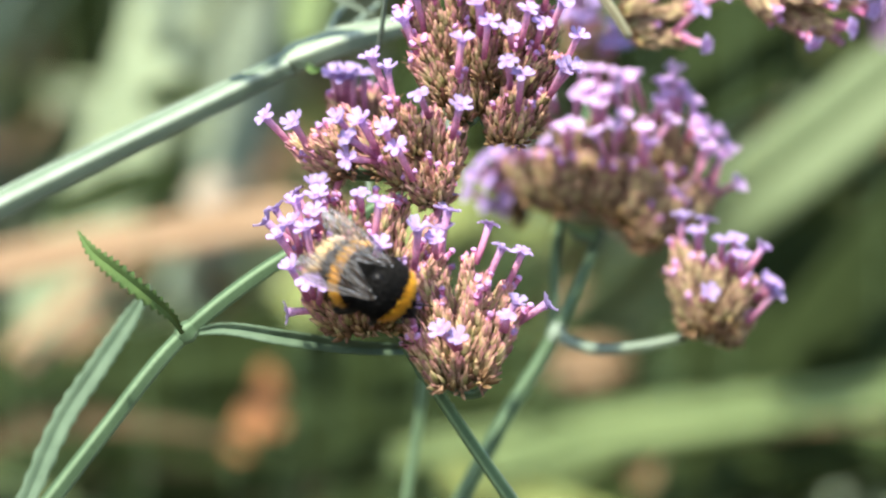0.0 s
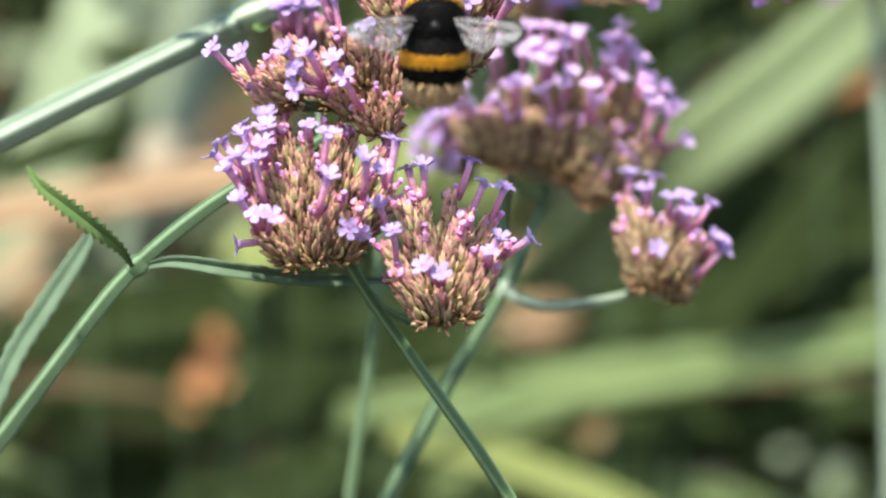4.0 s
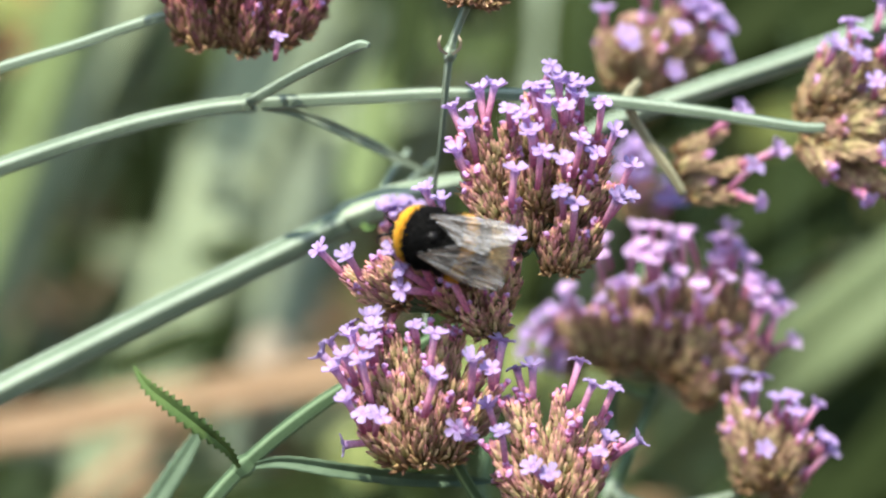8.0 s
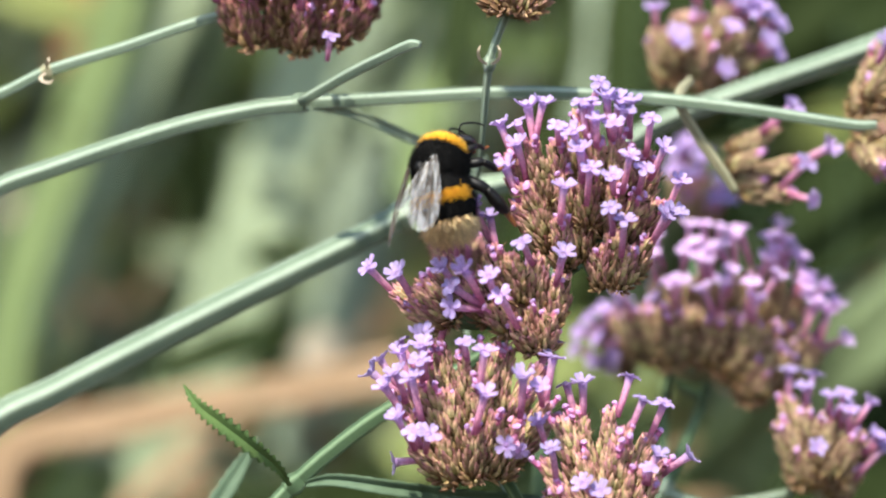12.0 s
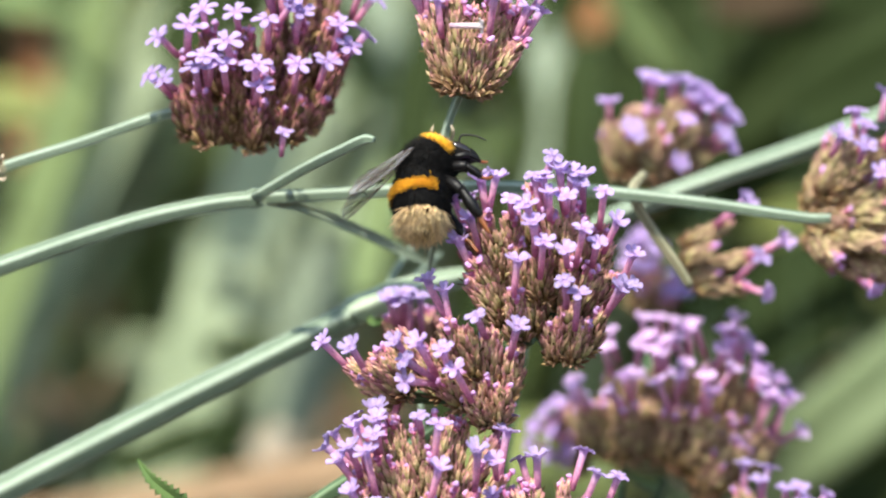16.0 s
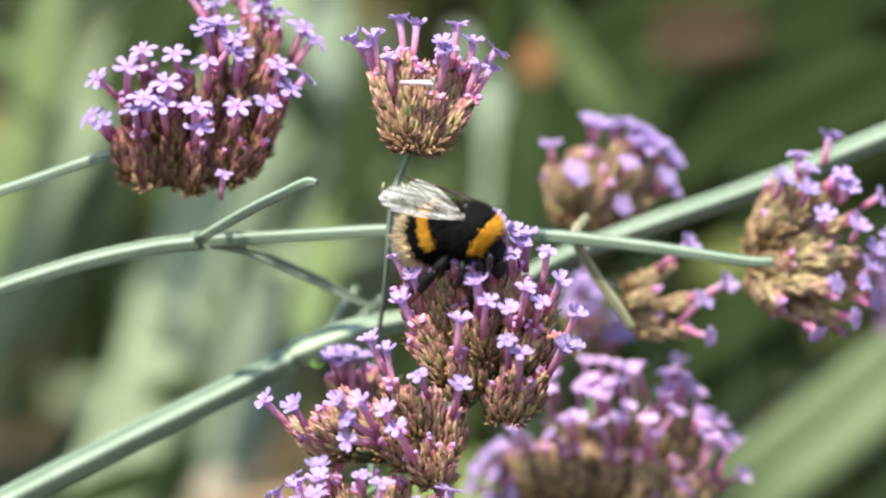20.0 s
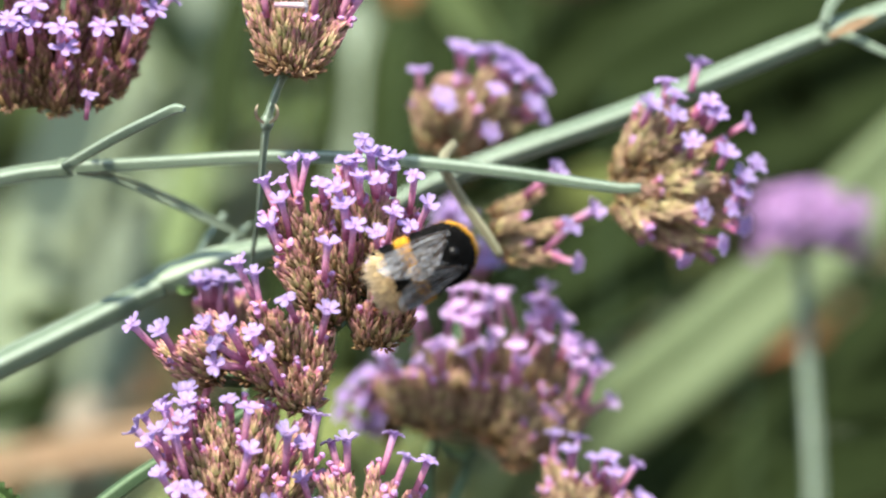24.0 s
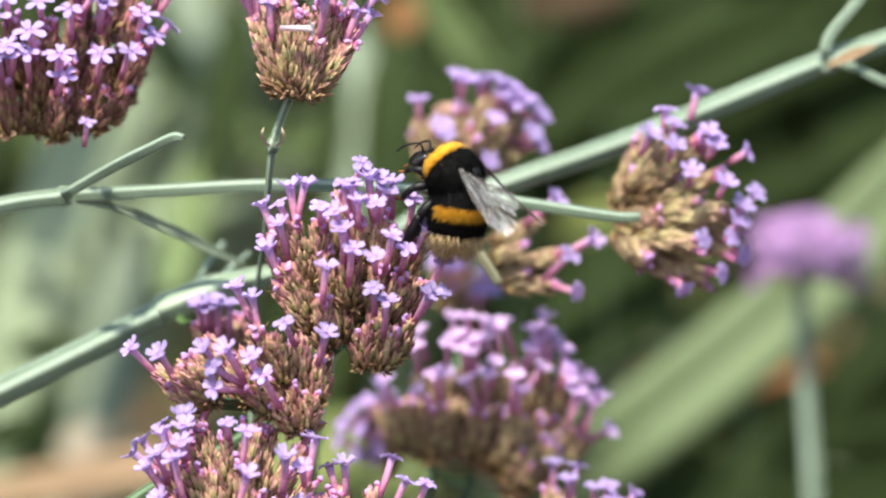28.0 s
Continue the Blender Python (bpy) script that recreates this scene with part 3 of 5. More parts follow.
# ---- setting ----
def ground():
    me = Mesh()
    n = 40
    xs = [math.copysign(abs(i / 20 - 1) ** 3 * 900, i - 20) for i in range(n + 1)]
    verts = [(x, y, 0.012 * noise.noise((x * 3, y * 3, 0)) if abs(x) < 4 and abs(y) < 4 else 0.0) for y in xs for x in xs]
    faces = [(j * (n + 1) + i, j * (n + 1) + i + 1, (j + 1) * (n + 1) + i + 1, (j + 1) * (n + 1) + i) for j in range(n) for i in range(n)]
    me.add(verts, faces, [0.5] * len(verts))
    tagged(new("ground", me.data("ground", [SOIL])), "dark brown bare soil of a garden border", "ground", "", "structure")


ground()


def thicket():
    """The mass of leaves that closes the view far behind, its shade put into the leaf colours."""
    rng = random.Random(5)
    me = Mesh()
    nu, nv = 46, 40

    def face(x, q):
        """Point of the hedge at a fraction q of the way up its front, over its top and down its back."""
        a = q * 2.0
        if a < 0.9:
            y, z = 0.95 + 0.12 * a, 2.0 * a / 0.9
        elif a < 1.15:
            y, z = 1.06 + 0.7 * (a - 0.9) / 0.25, 2.0 + 0.12 * math.sin(math.pi * (a - 0.9) / 0.25)
        else:
            y, z = 1.76, 2.0 * (2.0 - a) / 0.85
        return Vector((x, y + 0.15 * noise.noise((x * 2, z * 2, 3 + y)) + 0.07 * noise.noise((x * 7, z * 7, 1 + y)), max(0.0, z + (0.1 * noise.noise((x * 1.5, y, 7)) if z > 1 else 0))))

    verts = [face(-2.3 + 4.6 * i / nu, j / nv) for j in range(nv + 1) for i in range(nu + 1)]
    faces = [(j * (nu + 1) + i, j * (nu + 1) + i + 1, (j + 1) * (nu + 1) + i + 1, (j + 1) * (nu + 1) + i) for j in range(nv) for i in range(nu)]
    # near-black shell stands in for the shade between its leaves
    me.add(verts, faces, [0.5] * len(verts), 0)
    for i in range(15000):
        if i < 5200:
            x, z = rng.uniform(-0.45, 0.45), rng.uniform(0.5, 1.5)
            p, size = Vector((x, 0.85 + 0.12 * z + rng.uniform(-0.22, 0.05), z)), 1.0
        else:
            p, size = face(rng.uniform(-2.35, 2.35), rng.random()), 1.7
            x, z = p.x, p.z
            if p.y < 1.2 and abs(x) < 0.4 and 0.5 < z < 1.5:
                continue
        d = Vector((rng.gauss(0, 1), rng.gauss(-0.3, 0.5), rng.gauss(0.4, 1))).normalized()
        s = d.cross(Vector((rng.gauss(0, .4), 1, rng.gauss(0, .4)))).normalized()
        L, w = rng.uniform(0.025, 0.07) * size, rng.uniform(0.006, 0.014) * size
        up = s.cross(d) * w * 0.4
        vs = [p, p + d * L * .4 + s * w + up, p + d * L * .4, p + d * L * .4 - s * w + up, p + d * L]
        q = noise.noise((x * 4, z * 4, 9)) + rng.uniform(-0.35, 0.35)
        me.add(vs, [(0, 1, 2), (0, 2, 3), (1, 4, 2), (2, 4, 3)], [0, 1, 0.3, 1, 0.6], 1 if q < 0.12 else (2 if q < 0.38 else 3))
    ob = new("thicket", me.data("thicket", [STRAP_SHADE, STRAP_SHADE, STRAP_GREEN, STRAP_LIME]))
    tagged(ob, "green mass of leaves far behind the flowers, darkened as shade", "foliage", "", "stuff")


thicket()


def far_leaves():
    """Loose strap leaves behind the flowers, too many and too dim to count."""
    rng = random.Random(11)
    me = Mesh()
    slots = [STRAP_GREEN, STRAP_SHADE, STRAP_GREY, STRAP_PALE, STRAP_LIME, STRAP_BROWN, STRAP_UMBER, STRAP_STRAW]

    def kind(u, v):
        """Leaf colours by plan region: pale, withered, and dark where shade is painted in."""
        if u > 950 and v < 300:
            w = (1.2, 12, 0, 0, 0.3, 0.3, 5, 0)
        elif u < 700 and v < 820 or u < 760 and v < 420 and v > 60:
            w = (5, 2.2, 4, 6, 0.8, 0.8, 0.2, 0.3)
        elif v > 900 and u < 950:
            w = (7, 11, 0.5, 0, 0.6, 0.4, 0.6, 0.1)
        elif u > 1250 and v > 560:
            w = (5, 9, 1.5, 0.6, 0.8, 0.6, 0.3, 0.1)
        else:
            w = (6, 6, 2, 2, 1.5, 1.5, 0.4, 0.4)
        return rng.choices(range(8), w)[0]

    for i in range(260):
        u, v, d = rng.uniform(-500, 2400), rng.uniform(-600, 1600), rng.uniform(0.27, 0.42)
        low_right = max(0.0, min(1.0, (u - 500) / 900 + (v - 600) / 700))
        a = rng.gauss(math.radians(62 - 45 * low_right), 0.3)
        L, w = rng.uniform(500, 1200), rng.uniform(40, 110)
        c, s = math.cos(a), -math.sin(a)
        sag = rng.uniform(-0.1, 0.2) * L
        b = blade([(u - c * L / 2, v - s * L / 2 + sag, d + 0.02, w * 0.8), (u, v, d, w), (u + c * L / 2, v + s * L / 2 + sag, d - 0.03, w * 0.3)], rng.uniform(0.1, 0.5), 0, True, i)
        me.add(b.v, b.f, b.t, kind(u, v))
    for i in range(260):
        u, v, d = rng.uniform(-400, 2300), rng.uniform(-500, 1500), rng.uniform(0.24, 0.34)
        a, L, w = rng.uniform(-0.3, 2.2), rng.uniform(110, 330), rng.uniform(40, 90)
        c, s = math.cos(a), -math.sin(a)
        b = blade([(u - c * L / 2, v - s * L / 2, d + 0.01, w * 0.5), (u, v, d, w), (u + c * L / 2, v + s * L / 2, d - 0.01, w * 0.3)], rng.uniform(0.1, 0.5), 0, True, i)
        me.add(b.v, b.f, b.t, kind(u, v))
    for i in range(120):
        u, v, d = rng.uniform(-200, 2000), rng.uniform(930, 1520), rng.uniform(0.20, 0.30)
        a, L, w = rng.gauss(0.2, 0.22), rng.uniform(260, 800), rng.uniform(18, 55)
        c, s = math.cos(a), -math.sin(a)
        b = blade([(u - c * L / 2, v - s * L / 2 + 0.1 * L, d + 0.01, w * 0.6), (u, v, d, w), (u + c * L / 2, v + s * L / 2 + 0.12 * L, d - 0.01, w * 0.3)], rng.uniform(0.1, 0.5), 0, True, i)
        # more near-black leaves at lower left, painting the shade there by colour
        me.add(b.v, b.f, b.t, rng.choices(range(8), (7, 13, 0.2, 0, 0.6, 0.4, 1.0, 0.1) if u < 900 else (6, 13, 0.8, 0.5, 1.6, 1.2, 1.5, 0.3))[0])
    tagged(new("far_strap_leaves", me.data("far_strap_leaves", slots)), "blurred green strap leaves behind the flowers", "leaves", "", "stuff")


far_leaves()


def leaf_clump(place, label, leaves):
    """Strap leaves from rows of material, width, depth and plan points; the depth is drawn in towards the flowers."""
    ob = empty("strap_leaf_clump", place, label, "leaf clump", "strap-leaved clumps behind the flowers")
    for i, (mat, width, d, pts) in enumerate(leaves):
        n = len(pts) - 1
        rows = [(u, v, 0.06 + 0.58 * (d - 0.06) + 0.4 * sum(more) + 0.01 * (k / n - 0.5), width * (0.75 if k == 0 else (0.45 if k == n else 1))) for k, (u, v, *more) in enumerate(pts)]
        leaf("leaf", rows, mat, ob, "", 0.12, 0, Vector(place), i)
        if pts[0][1] < 5000:
            u, v = pts[0][:2]
            stem("stalk", [(u + (300 if i % 2 else -200), 14750, rows[0][2], 7), (u + 60 * (i % 3 - 1), 5000, rows[0][2], 5), (u, v + 300, rows[0][2], 3), (u, v, rows[0][2], 3)], STEM_DARK, ob, "", 4, 0.3, Vector(place))


leaf_clump((-0.06, 0.45, 0.0), "tall clump of pale glaucous strap leaves", [
    (STRAP_PALE, 140, 0.37, [(60, 14600), (90, 4000), (190, 900), (330, 500), (440, 190), (540, -120), (620, -420)]),
    (STRAP_PALE, 80, 0.38, [(-900, 14600), (-500, 3800), (-170, 850), (-60, 610), (117, 210), (297, -130), (420, -330)]),
    (STRAP_GREY, 110, 0.42, [(300, 14600), (330, 3000), (420, 900), (520, 500), (570, 250), (650, -60), (690, -300)]),
    (STRAP_GREEN, 90, 0.37, [(-600, 14600), (-400, 3500), (-80, 600), (30, 260), (130, -20), (200, -300)]),
    (STRAP_SHADE, 75, 0.360, [(500, 14600), (560, 3500), (760, 600), (900, 200), (960, -100), (990, -350)]),
    (STRAP_GREY, 55, 0.360, [(880, 420), (945, 200), (975, 50), (955, -80), (900, -190)]),
])
leaf_clump((0.10, 0.30, 0.0), "arching clump of broad green strap leaves", [
    (STRAP_MID, 150, 0.264, [(700, 14600, .2), (760, 4000, .2), (1020, 1150, .18), (1270, 760, .06), (1420, 630), (1702, 403), (1950, 163), (2150, -20)]),
    (STRAP_GREEN, 75, 0.30, [(960, 1105), (1120, 1060), (1400, 1015), (1800, 955), (2100, 960)]),
    (STRAP_LIME, 55, 0.30, [(880, 1120), (1047, 1163), (1247, 1235), (1420, 1325), (1520, 1400)]),
    (STRAP_SHADE, 90, 0.328, [(900, 14600), (1000, 3500), (1300, 1150), (1560, 800), (1720, 620), (1900, 450), (2100, 330)]),
    (STRAP_SHADE, 130, 0.360, [(-340, 1010), (100, 960), (500, 900), (800, 880)]),
    (STRAP_SHADE, 150, 0.364, [(-340, 1090), (200, 1030), (700, 990), (1000, 960)]),
])
leaf_clump((0.02, 0.32, 0.0), "yellow-green strap leaves between the flower heads", [
    (STRAP_LIME, 120, 0.36, [(610, 830), (780, 690), (900, 640), (1060, 590)]),
    (STRAP_LIME, 70, 0.38, [(880, 800), (960, 740), (1020, 700), (1100, 680)]),
])
# near-black leaves laid where shade lies behind the flowers, painted by their colour
leaf_clump((0.12, 0.30, 0.0), "low mat of green strap leaves coloured dark as shade", [
    (STRAP_SHADE, 70, 0.356, [(300, 1140), (600, 1085), (1000, 1040), (1500, 945), (1700, 930)]),
    (STRAP_SHADE, 130, 0.360, [(-250, 1300), (300, 1230), (800, 1180), (1200, 1130), (1700, 1080)]),
    (STRAP_SHADE, 70, 0.352, [(500, 1215), (800, 1165), (1100, 1130), (1500, 1105), (1700, 1110)]),
    (STRAP_SHADE, 150, 0.356, [(-300, 1200), (0, 1180), (350, 1160), (600, 1120)]),
    (STRAP_SHADE, 120, 0.348, [(-250, 1380), (200, 1320), (600, 1290), (1000, 1250)]),
    (STRAP_SHADE, 70, 0.356, [(-170, 1010), (-20, 1000), (80, 985), (150, 960)]),
    (STRAP_SHADE, 170, 0.380, [(900, 260), (1150, 120), (1400, -40), (1700, -280)]),
    (STRAP_SHADE, 190, 0.392, [(1150, 200), (1400, 80), (1700, -60), (2050, -160)]),
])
leaf_clump((0.14, 0.30, 0.0), "strap leaves leaning behind the flowers, most coloured as shade", [
    (STRAP_SHADE, 170, 0.400, [(1000, -60), (1200, -160), (1450, -300), (1700, -420)]),
    (STRAP_SHADE, 150, 0.400, [(1450, 300), (1650, 180), (1850, 60), (2100, -20)]),
    (STRAP_SHADE, 150, 0.344, [(760, 970), (1100, 930), (1400, 900), (1720, 870)]),
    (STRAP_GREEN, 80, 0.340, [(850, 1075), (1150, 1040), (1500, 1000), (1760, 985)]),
    (STRAP_SHADE, 140, 0.344, [(760, 1180), (1150, 1130), (1500, 1090), (1760, 1060)]),
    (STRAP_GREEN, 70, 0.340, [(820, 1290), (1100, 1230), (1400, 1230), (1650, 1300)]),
    (STRAP_SHADE, 140, 0.368, [(1300, 900), (1500, 830), (1750, 760), (2100, 700)]),
    (STRAP_SHADE, 60, 0.368, [(1350, 760), (1560, 700), (1800, 620), (2050, 560)]),
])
leaf_clump((0.16, 0.30, 0.0), "strap leaf with shade in its dark green colour, low in the border", [
    (STRAP_SHADE, 95, 0.340, [(200, 14600), (300, 3500), (500, 1500), (760, 1220), (1100, 960), (1500, 860), (1850, 830)]),
])
leaf_clump((-0.03, 0.35, 0.0), "withered brown strap leaves hanging in the border", [
    (STRAP_BROWN, 70, 0.292, [(-300, 14600), (-280, 3000), (-100, 830), (120, 745), (400, 695), (620, 660), (800, 690)]),
    (STRAP_RUST, 46, 0.40, [(535, 1080), (545, 1060), (560, 1040), (575, 1025)]),
    (STRAP_BROWN, 30, 0.292, [(110, 905), (180, 840), (270, 770), (335, 725)]),
    (STRAP_BROWN, 26, 0.30, [(140, 935), (215, 862), (290, 800), (350, 755)]),
    (STRAP_STRAW, 48, 0.47, [(345, 425), (390, 372), (430, 330), (450, 300)]),
    (STRAP_SHADE, 48, 0.296, [(350, 458), (385, 450), (415, 440), (430, 430)]),
    (STRAP_BROWN, 62, 0.47, [(40, 575), (100, 532), (140, 500), (170, 470)]),
    (STRAP_BROWN, 70, 0.47, [(510, 610), (560, 582), (610, 552), (650, 540)]),
])
leaf_clump((-0.01, 0.35, 0.0), "rust and straw leaf ends among green ones", [
    (STRAP_RUST, 46, 0.320, [(1650, 525), (1705, 503), (1750, 490), (1790, 486)]),
    (STRAP_UMBER, 40, 0.47, [(1005, -86), (1050, -108), (1090, -120), (1110, -128)]),
    (STRAP_BROWN, 30, 0.328, [(215, 900), (245, 872), (275, 856), (300, 850)]),
    (STRAP_UMBER, 90, 0.47, [(1250, -150), (1330, -180), (1420, -200), (1500, -190)]),
    (STRAP_RUST, 60, 0.47, [(25, 110), (45, 20), (55, -60), (40, -140)]),
    (STRAP_BROWN, 80, 0.360, [(1230, 960), (1180, 940), (1130, 930), (1060, 930)]),
])


def scrap(mat, u, v, long, wide, angle, d=0.45):
    """One short bent leaf end, in the rows of a clump."""
    c, k = math.cos(radians(angle)) * long / 2, math.sin(radians(angle)) * long / 2
    return (mat, wide, 0.16 + 0.4 * d, [(u - c, v + k), (u - c * 0.4, v + k * 0.3), (u + c * 0.4, v - k * 0.5), (u + c, v - k)])


# the near-black ends paint shaded gaps; straw and brown ones are withered
leaf_clump((0.02, 0.50, 0.0), "withered straw and shade-coloured leaf ends low in the border", [
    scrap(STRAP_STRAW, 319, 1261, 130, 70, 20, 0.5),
    scrap(STRAP_SHADE, 69, 1171, 260, 130, 60),
    scrap(STRAP_SHADE, 259, 1131, 240, 110, 30),
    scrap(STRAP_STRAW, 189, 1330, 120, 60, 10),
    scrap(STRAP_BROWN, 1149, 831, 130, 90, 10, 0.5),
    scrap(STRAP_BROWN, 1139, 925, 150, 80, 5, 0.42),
    scrap(STRAP_SHADE, 1489, 1091, 300, 80, 10, 0.4),
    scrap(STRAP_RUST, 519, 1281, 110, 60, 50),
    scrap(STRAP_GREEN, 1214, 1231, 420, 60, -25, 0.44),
    scrap(STRAP_SHADE, 1300, 1320, 420, 110, -25, 0.43),
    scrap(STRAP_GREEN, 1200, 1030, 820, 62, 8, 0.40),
    scrap(STRAP_SHADE, 430, 1090, 300, 90, 20, 0.43),
    scrap(STRAP_SHADE, 640, 1240, 360, 90, 15, 0.43),
    scrap(STRAP_RUST, 550, 1020, 150, 56, 60, 0.42),
    scrap(STRAP_RUST, 575, 985, 120, 40, 100, 0.44),
    scrap(STRAP_BROWN, 100, 1100, 110, 60, 40, 0.5),
])
leaf_clump((0.04, 0.50, 0.0), "mottled brown, green and shade-coloured leaf ends", [
    scrap(STRAP_BROWN, 700, 1150, 150, 50, 20, 0.5),
    scrap(STRAP_SHADE, 840, 1150, 240, 70, 25, 0.4),
    scrap(STRAP_STRAW, 1440, 1230, 90, 60, 30, 0.55),
    scrap(STRAP_SHADE, 1010, 1290, 300, 80, -20, 0.42),
    scrap(STRAP_BROWN, 1330, 1100, 120, 50, 15, 0.5),
    scrap(STRAP_SHADE, 372, -181, 300, 120, 60),
    scrap(STRAP_SHADE, 732, 9, 320, 80, 80),
    scrap(STRAP_SHADE, 1012, 89, 380, 90, 85),
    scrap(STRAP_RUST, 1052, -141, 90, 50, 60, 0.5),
    scrap(STRAP_SHADE, 1592, -41, 420, 160, 25, 0.4),
    scrap(STRAP_SHADE, 1240, -60, 420, 150, 40, 0.42),
    scrap(STRAP_SHADE, 1440, -170, 460, 120, 20, 0.44),
    scrap(STRAP_SHADE, 1422, 319, 300, 110, 35, 0.4),
    scrap(STRAP_SHADE, 1392, 439, 260, 100, 30, 0.4),
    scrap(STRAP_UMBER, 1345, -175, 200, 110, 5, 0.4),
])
leaf_clump((0.06, 0.50, 0.0), "mixed leaf ends high in the border, some coloured as shade", [
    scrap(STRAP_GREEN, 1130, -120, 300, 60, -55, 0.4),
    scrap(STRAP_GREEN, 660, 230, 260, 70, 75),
    scrap(STRAP_SHADE, 300, 620, 260, 60, 20, 0.36),
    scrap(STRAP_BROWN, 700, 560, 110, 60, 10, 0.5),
    scrap(STRAP_SHADE, 880, 330, 220, 80, 70, 0.4),
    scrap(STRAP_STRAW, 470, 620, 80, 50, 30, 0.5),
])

# ---- verbena plants behind ----
GROUP = "verbena plants"


def plant(u, v, d, label):
    return empty("verbena_plant", at(u, v, d), label, "verbena", GROUP)


# thick stem that comes in from the side
k_plant = plant(-1400, 14700, 0.03, "verbena with one thick glaucous stem leaning in")
KO = Vector(k_plant.location)
stem("stem", [(-1400, 14700, 0.034, 50), (-1350, 9000, 0.034, 48), (-1150, 4000, 0.032, 44), (-650, 1340, 0.028, 50), (-112, 752, 0.024, 48), (0, 692, 0.024, 47),
              (300, 542, 0.024, 45), (470, 460, 0.024, 43), (615, 388, 0.024, 41)], STEM_PALE, k_plant, "", 6, 0.6, KO)
stem("stem_node", [(606, 392, 0.024, 40), (618, 385, 0.024, 50), (640, 375, 0.023, 48), (700, 352, 0.024, 46), (760, 336, 0.028, 40), (830, 320, 0.031, 28)], SHEATH, k_plant, "swollen pale sheath at the node", 6, 0.6, KO)
stem("twig", [(664, 362, 0.026, 12), (690, 310, 0.030, 13), (722, 268, 0.034, 12)], STEM_PALE, k_plant, "", 4, 0, KO)
stem("twig", [(700, 352, 0.026, 12), (735, 312, 0.030, 12), (768, 285, 0.034, 10)], STEM_PALE, k_plant, "", 4, 0, KO)
leaf("bract", [(640, 398, 0.022, 12), (655, 404, 0.018, 14), (668, 398, 0.016, 3)], LEAF, k_plant, "small dark shrivelled bract", 0.3, 0, KO)

# long level stem with three heads
n_plant = plant(-1600, 14700, 0.04, "verbena with a long arching stem and three fading heads")
NO = Vector(n_plant.location)
stem("stem", [(-1600, 14700, 0.028, 40), (-1500, 9000, 0.028, 40), (-1250, 3500, 0.024, 37), (-700, 750, 0.018, 34), (-112, 340, 0.014, 32), (0, 296, 0.013, 31),
              (220, 224, 0.012, 29), (360, 193, 0.012, 28), (437, 184, 0.012, 28)], STEM_PALE, n_plant, "", 6, 0.5, NO)
stem("stem_node", [(425, 186, 0.012, 26), (440, 183, 0.012, 34), (456, 182, 0.012, 26)], STEM_PALE, n_plant, "", 4, 0.5, NO)
stem("stem", [(440, 183, 0.012, 25), (600, 175, 0.013, 24), (800, 166, 0.014, 23), (1000, 172, 0.015, 23), (1105, 182, 0.015, 24), (1250, 200, 0.015, 22), (1420, 226, 0.015, 19), (1460, 226, 0.015, 16)],
     STEM_PALE, n_plant, "", 6, 0.3, NO)
stem("twig", [(442, 180, 0.010, 19), (530, 130, 0.003, 21), (600, 96, -0.004, 20), (636, 80, -0.007, 19), (652, 80, -0.008, 12)], STEM_PALE, n_plant, "cut side shoot", 5, 0.2, NO)
leaf("leaf", [(448, 190, 0.011, 8), (530, 202, 0.015, 16), (640, 248, 0.021, 20), (720, 288, 0.025, 14), (760, 306, 0.027, 4)], STRAP_GREY, n_plant, "narrow grey-green leaf", 0.3, 0, NO)
stem("twig", [(1108, 184, 0.015, 18), (1140, 240, 0.018, 20), (1185, 305, 0.020, 20), (1210, 345, 0.021, 16)], STEM_STRAW, n_plant, "", 5, 0.2, NO)
stem("twig", [(1108, 184, 0.015, 18), (1112, 165, 0.020, 17), (1130, 145, 0.024, 14)], STEM_STRAW, n_plant, "", 5, 0.2, NO)
O = (322, -104)
flower_head(n_plant, NO, (1120, 160), [(1071, 48, 1101, 146), (1087, 75, 1106, 149), (1109, 26, 1112, 130), (1139, 21, 1123, 135), (1169, 70, 1131, 144), (1208, 81, 1147, 157), (1246, 81,
            1167, 163), (1268, 53, 1191, 130), (1180, 119, 1142, 160), (1229, 43, 1172, 125), (1197, 10, 1158, 108)],
            [(1068, 15), (1109, 62), (1117, 73), (1139, -28), (1153, -18), (1191, -23), (1213, -15), (1229, -7), (1208, 48), (1240, 21), (1257, 15), (1279, 37),
            (1290, 48), (1268, 75), (1284, 92), (1194, 125), (1240, 4), (1218, 10), (1175, -15)],
            0.050, 0.008, (1172, 70), (135, 120), "dry", 0.6, 0.5, 21, (1140, 168), 110, bloom=1.05, fat=1.1, kinds=SHORT_FLORETS, label="fading lilac head on brown calyces")
flower_head(n_plant, NO, (1430, 215), [(1466, 84, 1431, 194), (1516, 84, 1446, 194), (1571, 84, 1456, 184), (1526, 144, 1436, 214), (1611, 144, 1476, 214), (1621, 214, 1476, 234), (1626,
            284, 1476, 254), (1566, 274, 1441, 259), (1531, 339, 1436, 269), (1476, 304, 1424, 249), (1581, 334, 1456, 269), (1646, 244, 1506, 234), (1576, 194,
            1456, 224), (1456, 144, 1421, 214), (1496, 224, 1421, 234)],
            shift([(1185, 140), (1240, 112), (1200, 165), (1157, 185), (1262, 180), (1330, 215), (1230, 250), (1290, 270), (1342, 290), (1312, 340), (1250, 370), (1215, 460), (1322, 400), (1283, 432), (1275, 200), (1320, 310), (1200, 205), (1300, 365)], *O),
            0.030, 0.010, (1540, 190), (150, 200), "dry", 0.6, 0.5, 22, (1440, 220), 120, kinds=SHORT_FLORETS, label="tan withering head with few lilac florets")
